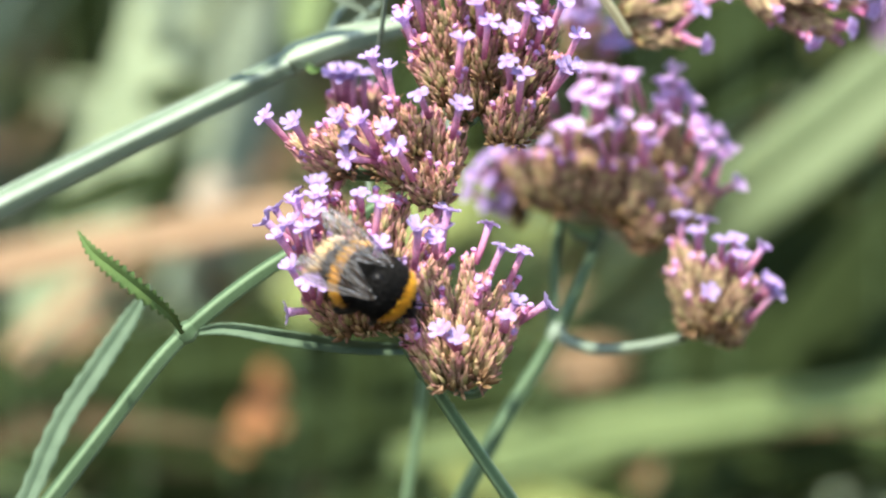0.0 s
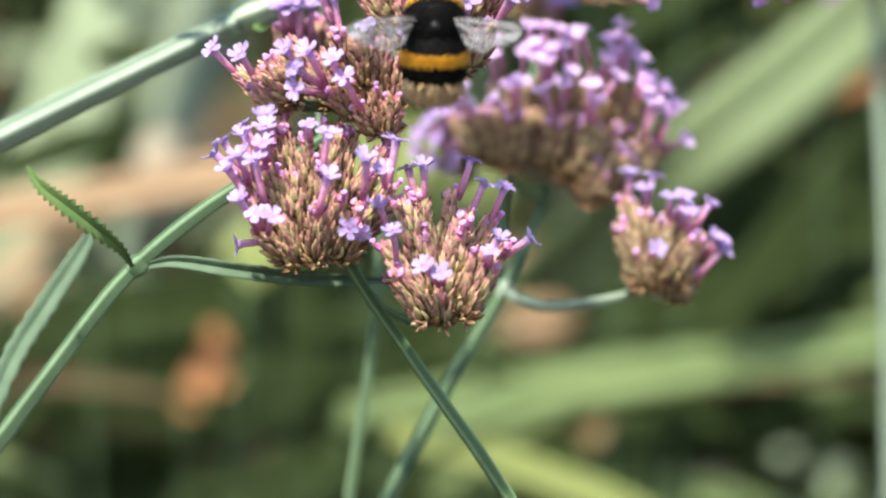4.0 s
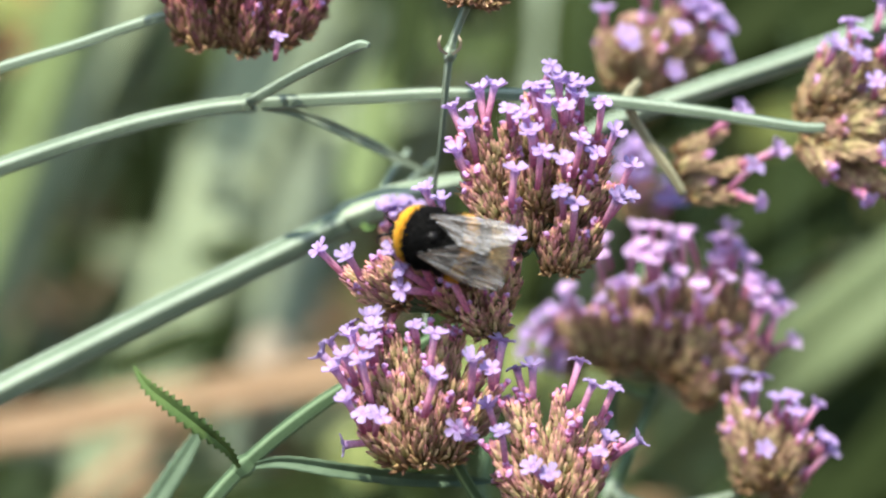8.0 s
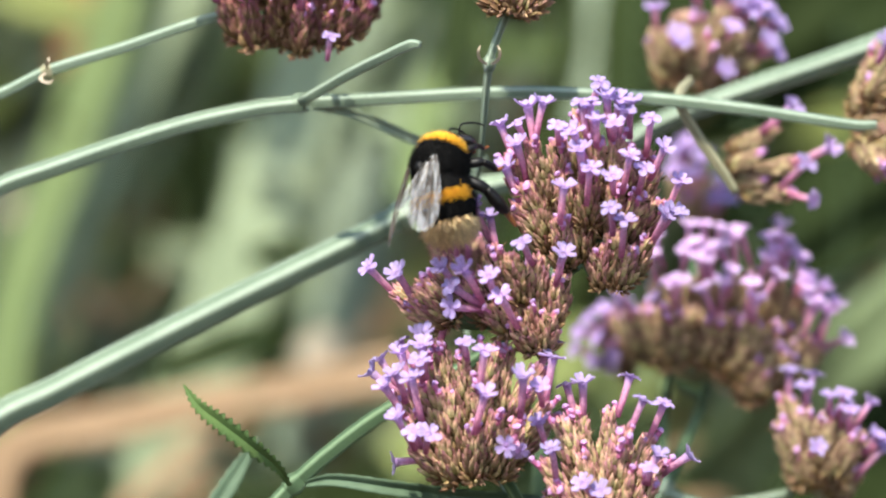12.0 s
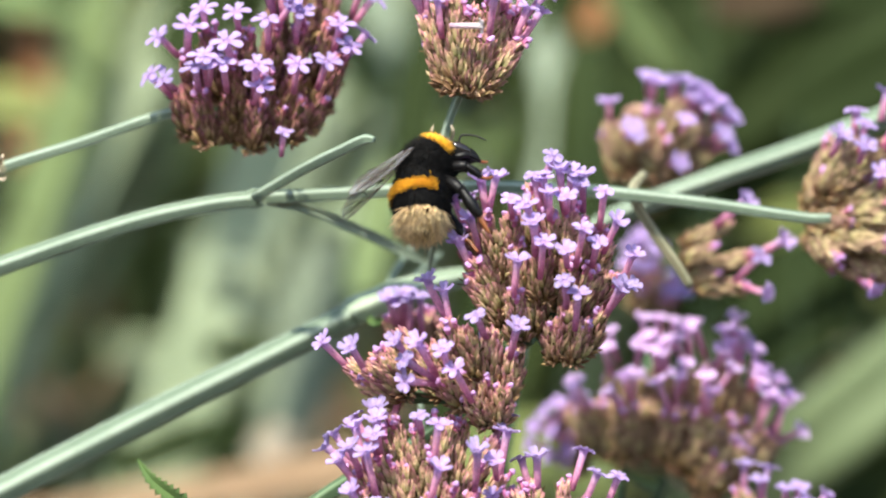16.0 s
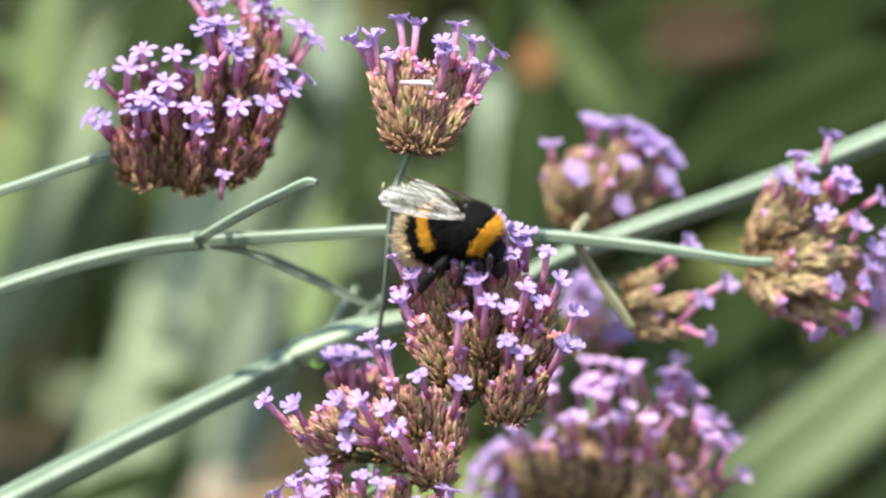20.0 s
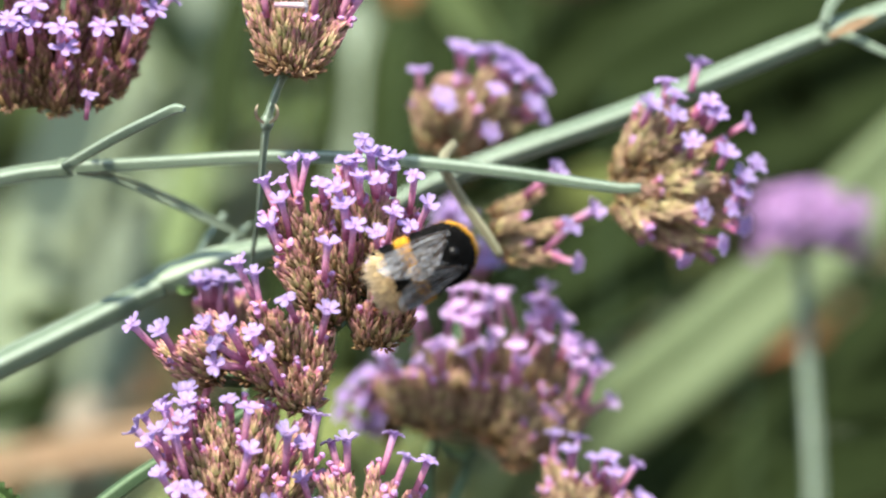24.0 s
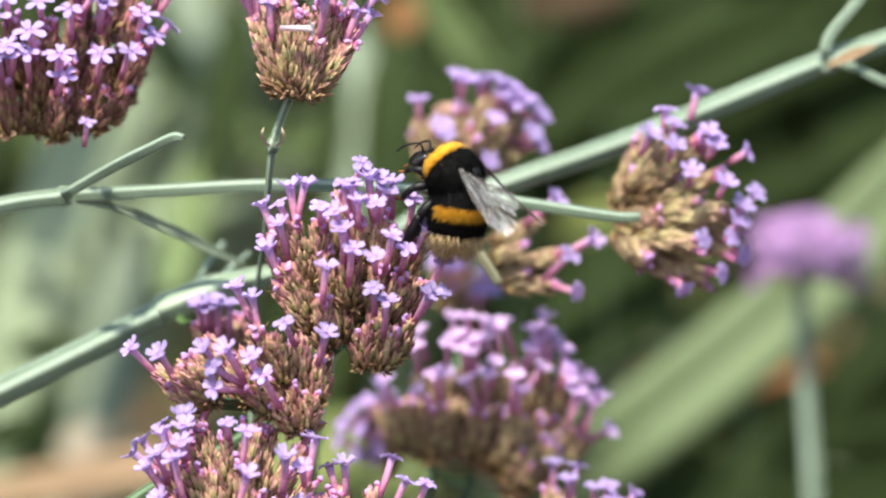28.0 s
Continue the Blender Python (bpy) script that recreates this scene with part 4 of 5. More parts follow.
flower_head(n_plant, NO, (1205, 325), [(1284, 228, 1199, 280), (1333, 288, 1208, 321), (1311, 351, 1213, 338), (1257, 272, 1197, 305), (1262, 321, 1205, 327)],
            [(1307, 196), (1373, 266), (1333, 294), (1347, 358)], 0.032, 0.003, (1300, 310), (100, 100), "dry", 0.8, 0.0, 23, (1205, 345), 120,
            fat=0.8, label="sparse withered head with tan spikes")

# ridged stem that crosses behind
r_plant = plant(811, 14700, 0.05, "verbena with a ridged bright green stem crossing behind")
RO = Vector(r_plant.location)
stem("stem", [(886, 560, .043, 26), (890, 520, .042, 28), (945, 330, .04, 30), (1050, 236, .038, 31),
              (1172, 184, .036, 33), (1462, 84, .034, 37), (1792, -47, .034, 37), (1902, -84, .034, 35), (2100, -160, .034, 33)], STEM_PALE, r_plant, "", 6, 0.62, RO)
stem("stem_node", [(1778, -42, .034, 42), (1792, -47, .034, 52), (1808, -54, .034, 42)], STEM_PALE, r_plant, "", 4, 0, RO)
stem("twig", [(1788, -62, .032, 20), (1800, -95, .032, 20), (1856, -165, .032, 20), (1880, -240, .032, 18)], STEM_PALE, r_plant, "", 5, 0, RO)
stem("twig", [(1796, -48, .032, 16), (1840, -36, .032, 16), (1900, -8, .032, 15), (2000, 20, .032, 13)], STEM_PALE, r_plant, "", 5, 0, RO)
leaf("bract", [(1795, -40, .03, 8), (1840, -60, .03, 18), (1880, -75, .03, 4)], STRAP_BROWN, r_plant, "dry brown bract", 0.4, 0, RO)

stem("lower_stem", [(800, 14700, .05, 30), (800, 6000, .05, 28), (790, 1900, .05, 22), (797, 1325, .05, 19), (847, 963, .048, 18), (872, 700, .045, 22), (888, 545, .043, 30)], STEM_GREEN, r_plant, "", 6, 0.2, RO)

# large blurred head with a smaller one beside it
d_plant = plant(700, 14700, 0.045, "verbena with one broad head and a small one")
DO = Vector(d_plant.location)
stem("stem", [(760, 14700, .045, 34), (760, 6000, .045, 32), (790, 1900, .045, 30), (847, 1325, .042, 28), (967, 1063, .04, 27), (1055, 915, .04, 25), (1082, 868, .04, 24)], STEM_GREEN, d_plant, "", 6, 0.4, DO)
stem("stem_node", [(1074, 884, .04, 24), (1082, 868, .04, 31), (1090, 852, .04, 22)], STEM_PALE, d_plant, "", 4, 0.4, DO)
stem("twig", [(1084, 864, .04, 20), (1120, 784, .042, 17), (1150, 715, .050, 15), (1164, 672, .058, 14)], STEM_GREEN, d_plant, "", 5, 0.4, DO)
stem("twig", [(1150, 705, .047, 11), (1110, 690, .055, 10), (1060, 640, .06, 10)], STEM_GREEN, d_plant, "", 5, 0.4, DO)
stem("twig", [(1084, 868, .04, 16), (1105, 884, .038, 18), (1160, 898, .036, 18), (1240, 890, .034, 17), (1310, 875, .034, 16)], STEM_PALE, d_plant, "", 5, 0.4, DO)
flower_head(d_plant, DO, (1160, 700), [(1018, 558, 1052, 637), (1055, 543, 1072, 649), (1097, 548, 1102, 654), (1137, 543, 1132, 647), (1176, 558, 1159, 657), (1213, 560, 1181, 666),
            (1248, 565, 1199, 679), (1275, 607, 1216, 691), (1310, 617, 1231, 704), (1337, 592, 1241, 686), (1295, 572, 1221, 671), (1367, 612, 1270, 686), (1258,
            647, 1216, 711), (1156, 493, 1156, 592), (1206, 493, 1189, 592), (1285, 468, 1265, 582), (1325, 518, 1280, 607), (1112, 493, 1122, 592), (1072, 493,
            1087, 592), (1246, 483, 1231, 592)],
            [(1092, 501), (1112, 502), (1005, 511), (1117, 449), (1137, 434), (1166, 444), (1201, 478), (1186, 506), (1151, 513), (1159, 459), (1181, 404), (1206,
            419), (1265, 459), (1285, 488), (1300, 424), (1325, 464), (1345, 533), (1364, 513), (1384, 543), (1404, 602), (1246, 533), (1335, 508), (1127, 404),
            (1151, 399), (1067, 424), (1057, 451), (1270, 424), (1310, 444), (1374, 558), (1354, 543), (1280, 444), (1290, 404), (1062, 528), (1142, 454), (1216,
            409), (1335, 488), (1236, 508), (1186, 439)],
            0.050, 0.012, (1200, 560), (250, 200), "dry", 0.72, 0.5, 24, (1170, 710), 140, bloom=0.9, fat=1.1, kinds=ROSE_FLORETS, label="broad lilac head over olive-brown calyces")
flower_head(d_plant, DO, (1060, 640), [(960, 580), (985, 560), (1010, 550), (990, 610), (1030, 570)],
            [(925, 620), (955, 640), (985, 650), (930, 590), (965, 600), (1000, 520), (1015, 540), (950, 570), (975, 555), (990, 630)],
            0.065, 0.008, (980, 600), (90, 90), "dry", 0.6, 0.5, 25, (1030, 670), 100, bloom=0.9, kinds=SHORT_FLORETS, sideways=True, label="small pale lilac head")
flower_head(d_plant, DO, (1330, 890), [(1295, 700), (1330, 720), (1370, 730), (1400, 735), (1425, 765), (1440, 800), (1350, 780), (1290, 750), (1390, 790), (1320, 790), (1420, 830)],
            [(1303, 662), (1345, 668), (1330, 690), (1400, 700), (1445, 718), (1352, 795), (1468, 800), (1375, 705), (1455, 775), (1410, 730), (1470, 780)],
            0.034, 0.008, (1370, 790), (120, 140), "dry", 0.6, 0.5, 26, (1345, 925), 150, bloom=0.95, sideways=True, label="small lilac head on tan calyces")

# head that peeps out behind the main one
q_plant = plant(740, 14700, 0.06, "pale verbena head half hidden behind others")
QO = Vector(q_plant.location)
stem("stem", [(740, 14700, .06, 24), (745, 6000, .06, 24), (780, 2000, .055, 22), (850, 1330, .05, 18), (962, 1075, .048, 16), (1050, 930, .047, 15), (1076, 850, .047, 15), (1084, 680, .055, 15), (1120, 560, .065, 15), (1150, 420, .075, 16)], STEM_GREEN, q_plant, "", 6, 0.4, QO)
flower_head(q_plant, QO, (1150, 430), [(1115, 320), (1150, 310), (1180, 340), (1130, 350), (1165, 370), (1100, 300)], [(1105, 270), (1125, 260), (1150, 285), (1185, 325), (1130, 310), (1175, 350), (1100, 300), (1195, 350)],
            0.075, 0.008, (1145, 330), (80, 90), "dry", 0.6, 0.5, 27, (1150, 430), 110, kinds=SHORT_FLORETS, sideways=True, label="pale lilac head")

# distant soft head
p_plant = plant(1790, 14700, 0.14, "single bright lilac verbena far behind")
PO = Vector(p_plant.location)
stem("stem", [(1790, 14700, .14, 40), (1785, 3000, .14, 36), (1764, 800, .14, 27), (1746, 420, .14, 24), (1748, 330, .14, 22)], STEM_PALE, p_plant, "", 6, 0.4, PO)
flower_head(p_plant, PO, (1752, 335), [(1680, 290), (1705, 270), (1735, 255), (1770, 255), (1800, 270), (1830, 300), (1715, 300), (1755, 290), (1795, 300)],
            [(1668 + 21 * i - 190 * (i // 9) + 7 * (i % 3), 215 + 24 * (i // 9) + (i % 4) * 8 + abs(i % 9 - 3) * 8) for i in range(36)],
            0.14, 0.012, (1760, 280), (115, 75), "purple", 0.6, 0.4, 28, (1755, 345), 80, sideways=True, label="rounded bright pink-lilac head", kinds=PINK_FLORETS)

# ---- head that leans in on a thin stem ----
f_plant = plant(-2000, 14700, 0.01, "verbena with one dense lilac head on a thin stem")
FO = Vector(f_plant.location)
stem("stem", [(-2000, 14700, .03, 30), (-1950, 8000, .03, 30), (-1700, 3000, .026, 28), (-1000, 700, .018, 25), (-400, 290, .014, 22), (-83, 156, .012, 20), (-13, 122, .012, 20), (130, 78, .012, 20), (272, 31, .012, 19), (350, 20, .012, 17)],
     STEM_PALE, f_plant, "", 6, 0.3, FO)
stem("stem_node", [(-22, 126, .012, 19), (-12, 121, .012, 26), (-2, 117, .012, 19)], STEM_STRAW, f_plant, "", 4, 0.3, FO)
leaf("bract", [(-14, 124, .010, 4), (-22, 136, .008, 7), (-8, 142, .008, 5), (0, 136, .008, 1)], STRAP_STRAW, f_plant, "dry curled bract", 0.3, 0, FO)
leaf("bract", [(-12, 118, .010, 4), (-10, 104, .008, 7), (-6, 96, .008, 1)], STRAP_STRAW, f_plant, "dry curled bract", 0.3, 0, FO)
O = (19, -283)
flower_head(f_plant, FO, (370, 25), [(299, -19, 329, 71), (344, -19, 354, 86), (394, -9, 394, 81), (444, 6, 434, 91), (486, 16, 469, 81), (529, 6, 499, 81), (564, -4, 524, 61), (579,
            -44, 534, 46), (594, -79, 544, 26), (354, -124, 379, 6), (424, -124, 424, -4), (474, -134, 464, -4), (524, -134, 504, -4), (574, -134, 544, -4), (484,
            -204, 479, -74), (544, -224, 524, -94), (584, -204, 554, -84), (314, -84, 344, 16), (399, -64, 409, 46), (459, -54, 454, 56), (514, -64, 494, 46)],
            shift([(412, 24), (457, 45), (454, 76), (548, 24), (570, 59), (614, 87), (631, 108), (495, 108), (443, 146), (388, 132), (329, 125), (305, 156), (251, 174), (235, 243), (259, 250), (329, 208), (315, 229), (364, 222),
                   (423, 226), (430, 264), (495, 226), (548, 222), (572, 156), (589, 194), (617, 174), (371, 184), (502, 135), (510, 5), (440, 90), (470, 80), (510, 20), (540, 45), (485, 120), (345, 212), (480, -10), (430, 5)], *O),
            0.016, 0.012, (440, -80), (215, 180), "purple", 0.78, 0.6, 29, (420, 92), 150, sideways=True, kinds=BROAD_FLORETS, bloom=1.1, label="dense head of bright lilac florets over purple-brown calyces")
part("floret", FLORETS[2], f_plant, "lone hanging floret", aim(at(490, 62, 0.004) - FO, Vector((0.1, -0.5, 1)), 0.9, 1.0))

# ---- upright head on a thin stem ----
t_plant = plant(3000, 14700, 0.026, "verbena with one upright cup-shaped head")
TO = Vector(t_plant.location)
stem("stem", [(3000, 14700, .026, 24), (2600, 6000, .026, 23), (1600, 2000, .018, 20), (1200, 1410, .016, 18), (1055, 1184, .012, 17), (950, 1035, .01, 16), (865, 912, .008, 16), (830, 860, .008, 16), (780, 740, .018, 10), (752, 540, .020, 8), (762, 380, .020, 7.5), (780, 258, .010, 8.5), (796, 95, .002, 14), (812, 45, .001, 14), (826, 12, 0.0, 15)],
     STEM_PALE, t_plant, "", 6, 0.4, TO)
stem("stem_node", [(793, 108, .003, 15), (796, 94, .002, 24), (799, 80, .002, 15)], STEM_PALE, t_plant, "", 4, 0.4, TO)
for s_ in (-1, 1):
    leaf("bract", [(796 + 5 * s_, 96, .001, 5), (796 + 17 * s_, 86, -.001, 6), (796 + 19 * s_, 72, -.002, 5), (796 + 15 * s_, 62, -.002, 1)], STRAP_STRAW, t_plant, "dry curled bract", 0.3, 0, TO)
flower_head(t_plant, TO, (828, 20), [(760, -139, 810, -9), (790, -159, 815, -9), (820, -169, 825, 1), (800, -109, 820, 6), (855, -149, 840, 6), (890, -159, 855, 3), (925, -149, 865, -1),
            (945, -129, 872, -9), (840, -109, 832, 9), (880, -99, 850, 9), (915, -89, 860, 6), (775, -89, 812, 3), (940, -89, 868, -1)],
            [(730, -189), (765, -194), (750, -177), (790, -159), (810, -224), (840, -214), (910, -214), (885, -184), (892, -167), (940, -184), (980, -167), (970,
            -134), (950, -144)],
            0.0, 0.008, (850, -100), (125, 135), "fresh", 0.35, 0.5, 30, (832, 10), 200, label="cup-shaped head of tan and mauve calyces with few florets")
part("floret", floret_data("floret", 8, 60, 15, 0.3, PETAL_WHITE), t_plant, "white faded floret lying across", aim(at(868, -112, -0.010) - TO, Vector((1, -0.2, -0.05)), 0.95, 0.4))

# ---- the main plant, on which the bee feeds ----
main = plant(600, 900, 0.0, "verbena with four lilac heads close together")
MO = Vector(main.location)
stem("stem", [(-900, 14700, .02, 44), (-800, 6000, .02, 42), (-300, 1900, .016, 36), (30, 1340, .012, 34), (150, 1184, .01, 33), (300, 985, .006, 30), (380, 880, .004, 29), (430, 826, .004, 28), (500, 765, .004, 29), (590, 700, .006, 28), (690, 645, .01, 25), (780, 590, .012, 22)],
     STEM_GREEN, main, "ridged green stem", 8, 0.3, MO)
stem("stem_node", [(418, 838, .004, 28), (430, 826, .004, 40), (442, 815, .004, 30)], STEM_GREEN, main, "", 4, 0.3, MO)
stem("stem", [(3000, 14700, .02, 30), (2600, 6000, .02, 29), (1600, 2000, .012, 26), (1200, 1410, .01, 25), (1055, 1184, .006, 24), (950, 1035, .004, 22), (865, 912, .002, 21), (830, 860, .001, 21), (795, 800, .0, 22)], STEM_DARK, main, "dark green ridged stem", 6, 0.3, MO)
stem("stem_node", [(858, 902, .002, 20), (850, 890, .002, 27), (842, 878, .002, 20)], STEM_GREEN, main, "", 4, 0.3, MO)
stem("twig", [(850, 890, .002, 15), (890, 915, .002, 15), (940, 930, .002, 16), (970, 900, .0, 18)], STEM_GREEN, main, "", 5, 0.3, MO)
stem("twig", [(795, 800, .0, 20), (770, 740, .006, 20), (790, 600, .010, 20), (880, 480, .008, 20), (935, 440, .004, 20)], STEM_GREEN, main, "", 5, 0.3, MO)
leaf("leaf", [(424, 828, -.002, 7), (402, 796, -.006, 18), (356, 758, -.010, 29), (302, 716, -.012, 31), (262, 684, -.013, 22), (236, 647, -.013, 3)], LEAF, main, "small green leaf with toothed edges", 0.35, 0.28, MO, 1)
leaf("leaf", [(60, 1290, .014, 26), (140, 1150, .014, 36), (210, 990, .016, 40), (280, 880, .018, 38), (332, 800, .02, 30), (366, 742, .02, 4)], LEAF_GREY, main, "grey-green leaf pointing up", 0.3, 0.1, MO, 2)
leaf("leaf", [(444, 826, .004, 10), (500, 818, .002, 22), (600, 832, .001, 28), (720, 848, .004, 26), (820, 852, .008, 18), (880, 852, .012, 3)], LEAF_GREY, main, "narrow folded grey-green leaf", 0.8, 0.04, MO, 3)

A_TOPS = [(852, 216, 881, 339), (806, 242, 863, 350), (898, 216, 909, 327), (938, 162, 946, 287), (972, 213, 972, 327), (1006, 210, 995, 327), (1029, 222,
          1009, 333), (1060, 239, 1029, 345), (835, 293, 886, 396), (866, 273, 895, 379), (909, 270, 920, 373), (955, 270, 952, 373), (1006, 296, 989, 396),
          (1046, 310, 1015, 407), (1086, 327, 1035, 419), (1075, 270, 1029, 362), (826, 327, 881, 419), (903, 353, 915, 447), (949, 325, 946, 436), (1000, 379,
          992, 470), (1029, 407, 1009, 483), (1063, 390, 1029, 464), (972, 410, 978, 482)]
A_FLORETS = [(976, 119), (958, 156), (1009, 148), (1030, 152), (1019, 170), (969, 184), (1000, 189), (1066, 182), (875, 155), (849, 161), (829, 188), (901, 193),
          (929, 205), (940, 236), (829, 226), (801, 193), (809, 269), (912, 302), (958, 270), (998, 283), (1029, 247), (1055, 270), (1089, 236), (1117, 293),
          (994, 339), (1018, 362), (1092, 353), (1108, 348), (989, 144), (943, 153)]
flower_head(main, MO, (935, 440), A_TOPS, A_FLORETS, 0.0, 0.012, (957, 290), (190, 205), "fresh", 0.66, 0.15, 31, (965, 478), 150,
            label="head of lilac florets on pink tubes over red-brown calyces")
A2_TOPS = [(781, 407, 812, 499), (815, 416, 835, 510), (863, 424, 866, 522), (806, 493, 835, 562), (899, 464, 886, 550), (855, 499, 863, 581), (886, 524, 875,
          593), (912, 453, 892, 533), (752, 447, 795, 522), (698, 424, 749, 504), (669, 459, 732, 524), (721, 470, 778, 539), (763, 499, 812, 556), (823, 542,
          855, 591), (606, 479, 692, 544), (638, 484, 709, 542), (655, 467, 715, 533), (626, 507, 704, 550)]
A2_FLORETS = [(838, 399), (910, 420), (781, 356), (752, 336), (778, 459), (735, 448), (695, 444), (712, 476), (712, 513), (565, 443), (615, 453), (798, 493)]
flower_head(main, MO, (860, 560), A2_TOPS, A2_FLORETS, -0.001, 0.011, (775, 470), (220, 155), "fresh", 0.6, 0.15, 32, (800, 562), 140,
            label="loose head of lilac florets over olive and red calyces")
flower_head(main, MO, (760, 480), [(684, 396, 709, 464), (706, 396, 721, 464), (729, 390, 735, 464), (755, 384, 752, 464)], [(684, 367), (699, 372), (721, 367), (739, 365), (709, 359)], 0.02, 0.003, (710, 380), (90, 90), "fresh", 0.6, 0.3, 35, (740, 480), 120,
            label="small soft lilac head half hidden behind")
B_TOPS = [(618, 660, 685, 770), (652, 638, 705, 760), (690, 572, 718, 720), (732, 592, 740, 735), (780, 578, 762, 720), (812, 578, 782, 735), (700, 655, 718, 790), (752, 712, 750, 822), (680, 737, 718, 826), (638, 702, 695, 795), (790, 695, 772, 815), (842, 658, 792, 780), (870, 612, 800, 740), (832, 716, 792, 818), (658, 602, 700, 740),
          (882, 678, 812, 790), (640, 755, 700, 815), (765, 640, 760, 780)]
B_FLORETS = [(619, 575), (658, 561), (658, 581), (622, 595), (586, 606), (572, 630), (611, 630), (655, 608), (592, 653), (614, 708), (611, 788), (644, 733), (670, 738), (769, 669), (808, 758), (828, 768), (734, 575), (769, 592), (838, 639), (868, 655), (887, 575), (708, 508), (890, 605), (640, 640)]
flower_head(main, MO, (790, 810), B_TOPS, B_FLORETS, -0.002, 0.013, (745, 690), (190, 155), "fresh", 0.6, 0.15, 33, (745, 832), 160,
            label="dense head of lilac florets over brown calyces")
C_TOPS = [(868, 780, 938, 895), (900, 706, 948, 850), (932, 692, 958, 850), (990, 692, 980, 850), (940, 768, 962, 905), (1002, 752, 986, 895), (1062, 738, 1002, 875), (1084, 778, 1012, 895), (1042, 795, 1002, 915), (898, 828, 955, 928), (980, 838, 978, 932), (1070, 815, 1010, 920), (1020, 725, 990, 860)]
C_FLORETS = [(943, 650), (1026, 639), (865, 719), (887, 766), (1050, 680), (1086, 686), (1075, 777), (1128, 780), (943, 827), (973, 840), (915, 652), (1060, 800)]
small_head = flower_head(main, MO, (970, 905), C_TOPS, C_FLORETS, -0.004, 0.010, (985, 790), (150, 150), "fresh", 0.5, 0.2, 34, (972, 935), 170,
            label="small head of lilac florets over olive-brown calyces")

# ---- the bumblebee ----
# Local axes: x towards the head, y to its left side, z out of its back; lengths in grid units.
def furry(name, mat, centre, radii, span, hairs, length, seed, parent, label="", back=False, tilt=0, bare=None, comb=0.55):
    """A band of a rounded body between two fractions of its length, covered with short hairs."""
    rng = random.Random(seed)
    me = Mesh()
    g = GRID
    c, R = Vector(centre), Vector(radii)
    lean = Matrix.Rotation(radians(tilt), 3, "Y")
    rows, cols = 8, 24
    verts, tips = [], []

    def spot(q, a):
        r = math.sqrt(max(0.0, 1 - q * q))
        return lean @ Vector((q, r * math.cos(a), r * math.sin(a)))

    for i in range(rows + 1):
        q = span[0] + (span[1] - span[0]) * i / rows
        for j in range(cols):
            s = spot(q, j * math.tau / cols)
            if back:
                s *= (0.97 + 0.055 * math.sin(math.pi * i / rows)) * (0.9 if s.z < -0.15 else 1.0)
            verts.append((c + Vector((s.x * R.x, s.y * R.y, s.z * R.z))) * g)
            tips.append(0.0)
    faces = [(i * cols + j, (i + 1) * cols + j, (i + 1) * cols + (j + 1) % cols, i * cols + (j + 1) % cols) for i in range(rows) for j in range(cols)]
    faces += [tuple(range(cols)), tuple(range(rows * cols + cols - 1, rows * cols - 1, -1))]
    me.add(verts, faces, tips)
    for k in range(hairs):
        q, a = rng.uniform(*span), rng.random() * (math.pi + 0.5 if back else math.tau) - (0.25 if back else 0)
        if back:
            q = max(-1.0, min(1.0, q + rng.gauss(0, 0.03)))
        s = spot(q, a)
        if bare and s.z > -0.1 and bare[1] < (Matrix.Rotation(radians(-bare[0]), 3, "Y") @ s).x < bare[2] and rng.random() < 0.97:
            continue
        p = c + Vector((s.x * R.x, s.y * R.y, s.z * R.z))
        n = Vector((s.x / R.x, s.y / R.y, s.z / R.z)).normalized()
        d = (n * (1 if comb < 1 else 0.5) + Vector((-comb, 0, 0.0)) + Vector((rng.gauss(0, 1), rng.gauss(0, 1), rng.gauss(0, 1))) * (0.4 if length > 14 else 0.24)).normalized()
        L = length * rng.uniform(0.6, 1.3)
        x = d.orthogonal().normalized()
        y = d.cross(x)
        w = 1.9 if length > 20 else 1.0
        p = p - n * 1.5
        vs = [q * g for q in (p + x * w, p + (y * 0.87 - x * 0.5) * w, p - (y * 0.87 + x * 0.5) * w, p + d * L)]
        me.add(vs, [(0, 1, 3), (1, 2, 3), (2, 0, 3)], [0.1, 0.1, 0.1, 1.0])
    return part(name, me.data(name, [mat]), parent, label)


def tube_part(name, pts, mat, parent, label="", flat=1.0):
    me = Mesh()
    run = spline(pts, 5)
    sweep(me, [Vector(p[:3]) * GRID for p in run], [p[3] * GRID for p in run], 0.0, [(k * math.tau / 8, 1.0 if k % 4 else flat, 0.5) for k in range(8)])
    return part(name, me.data(name, [mat]), parent, label)


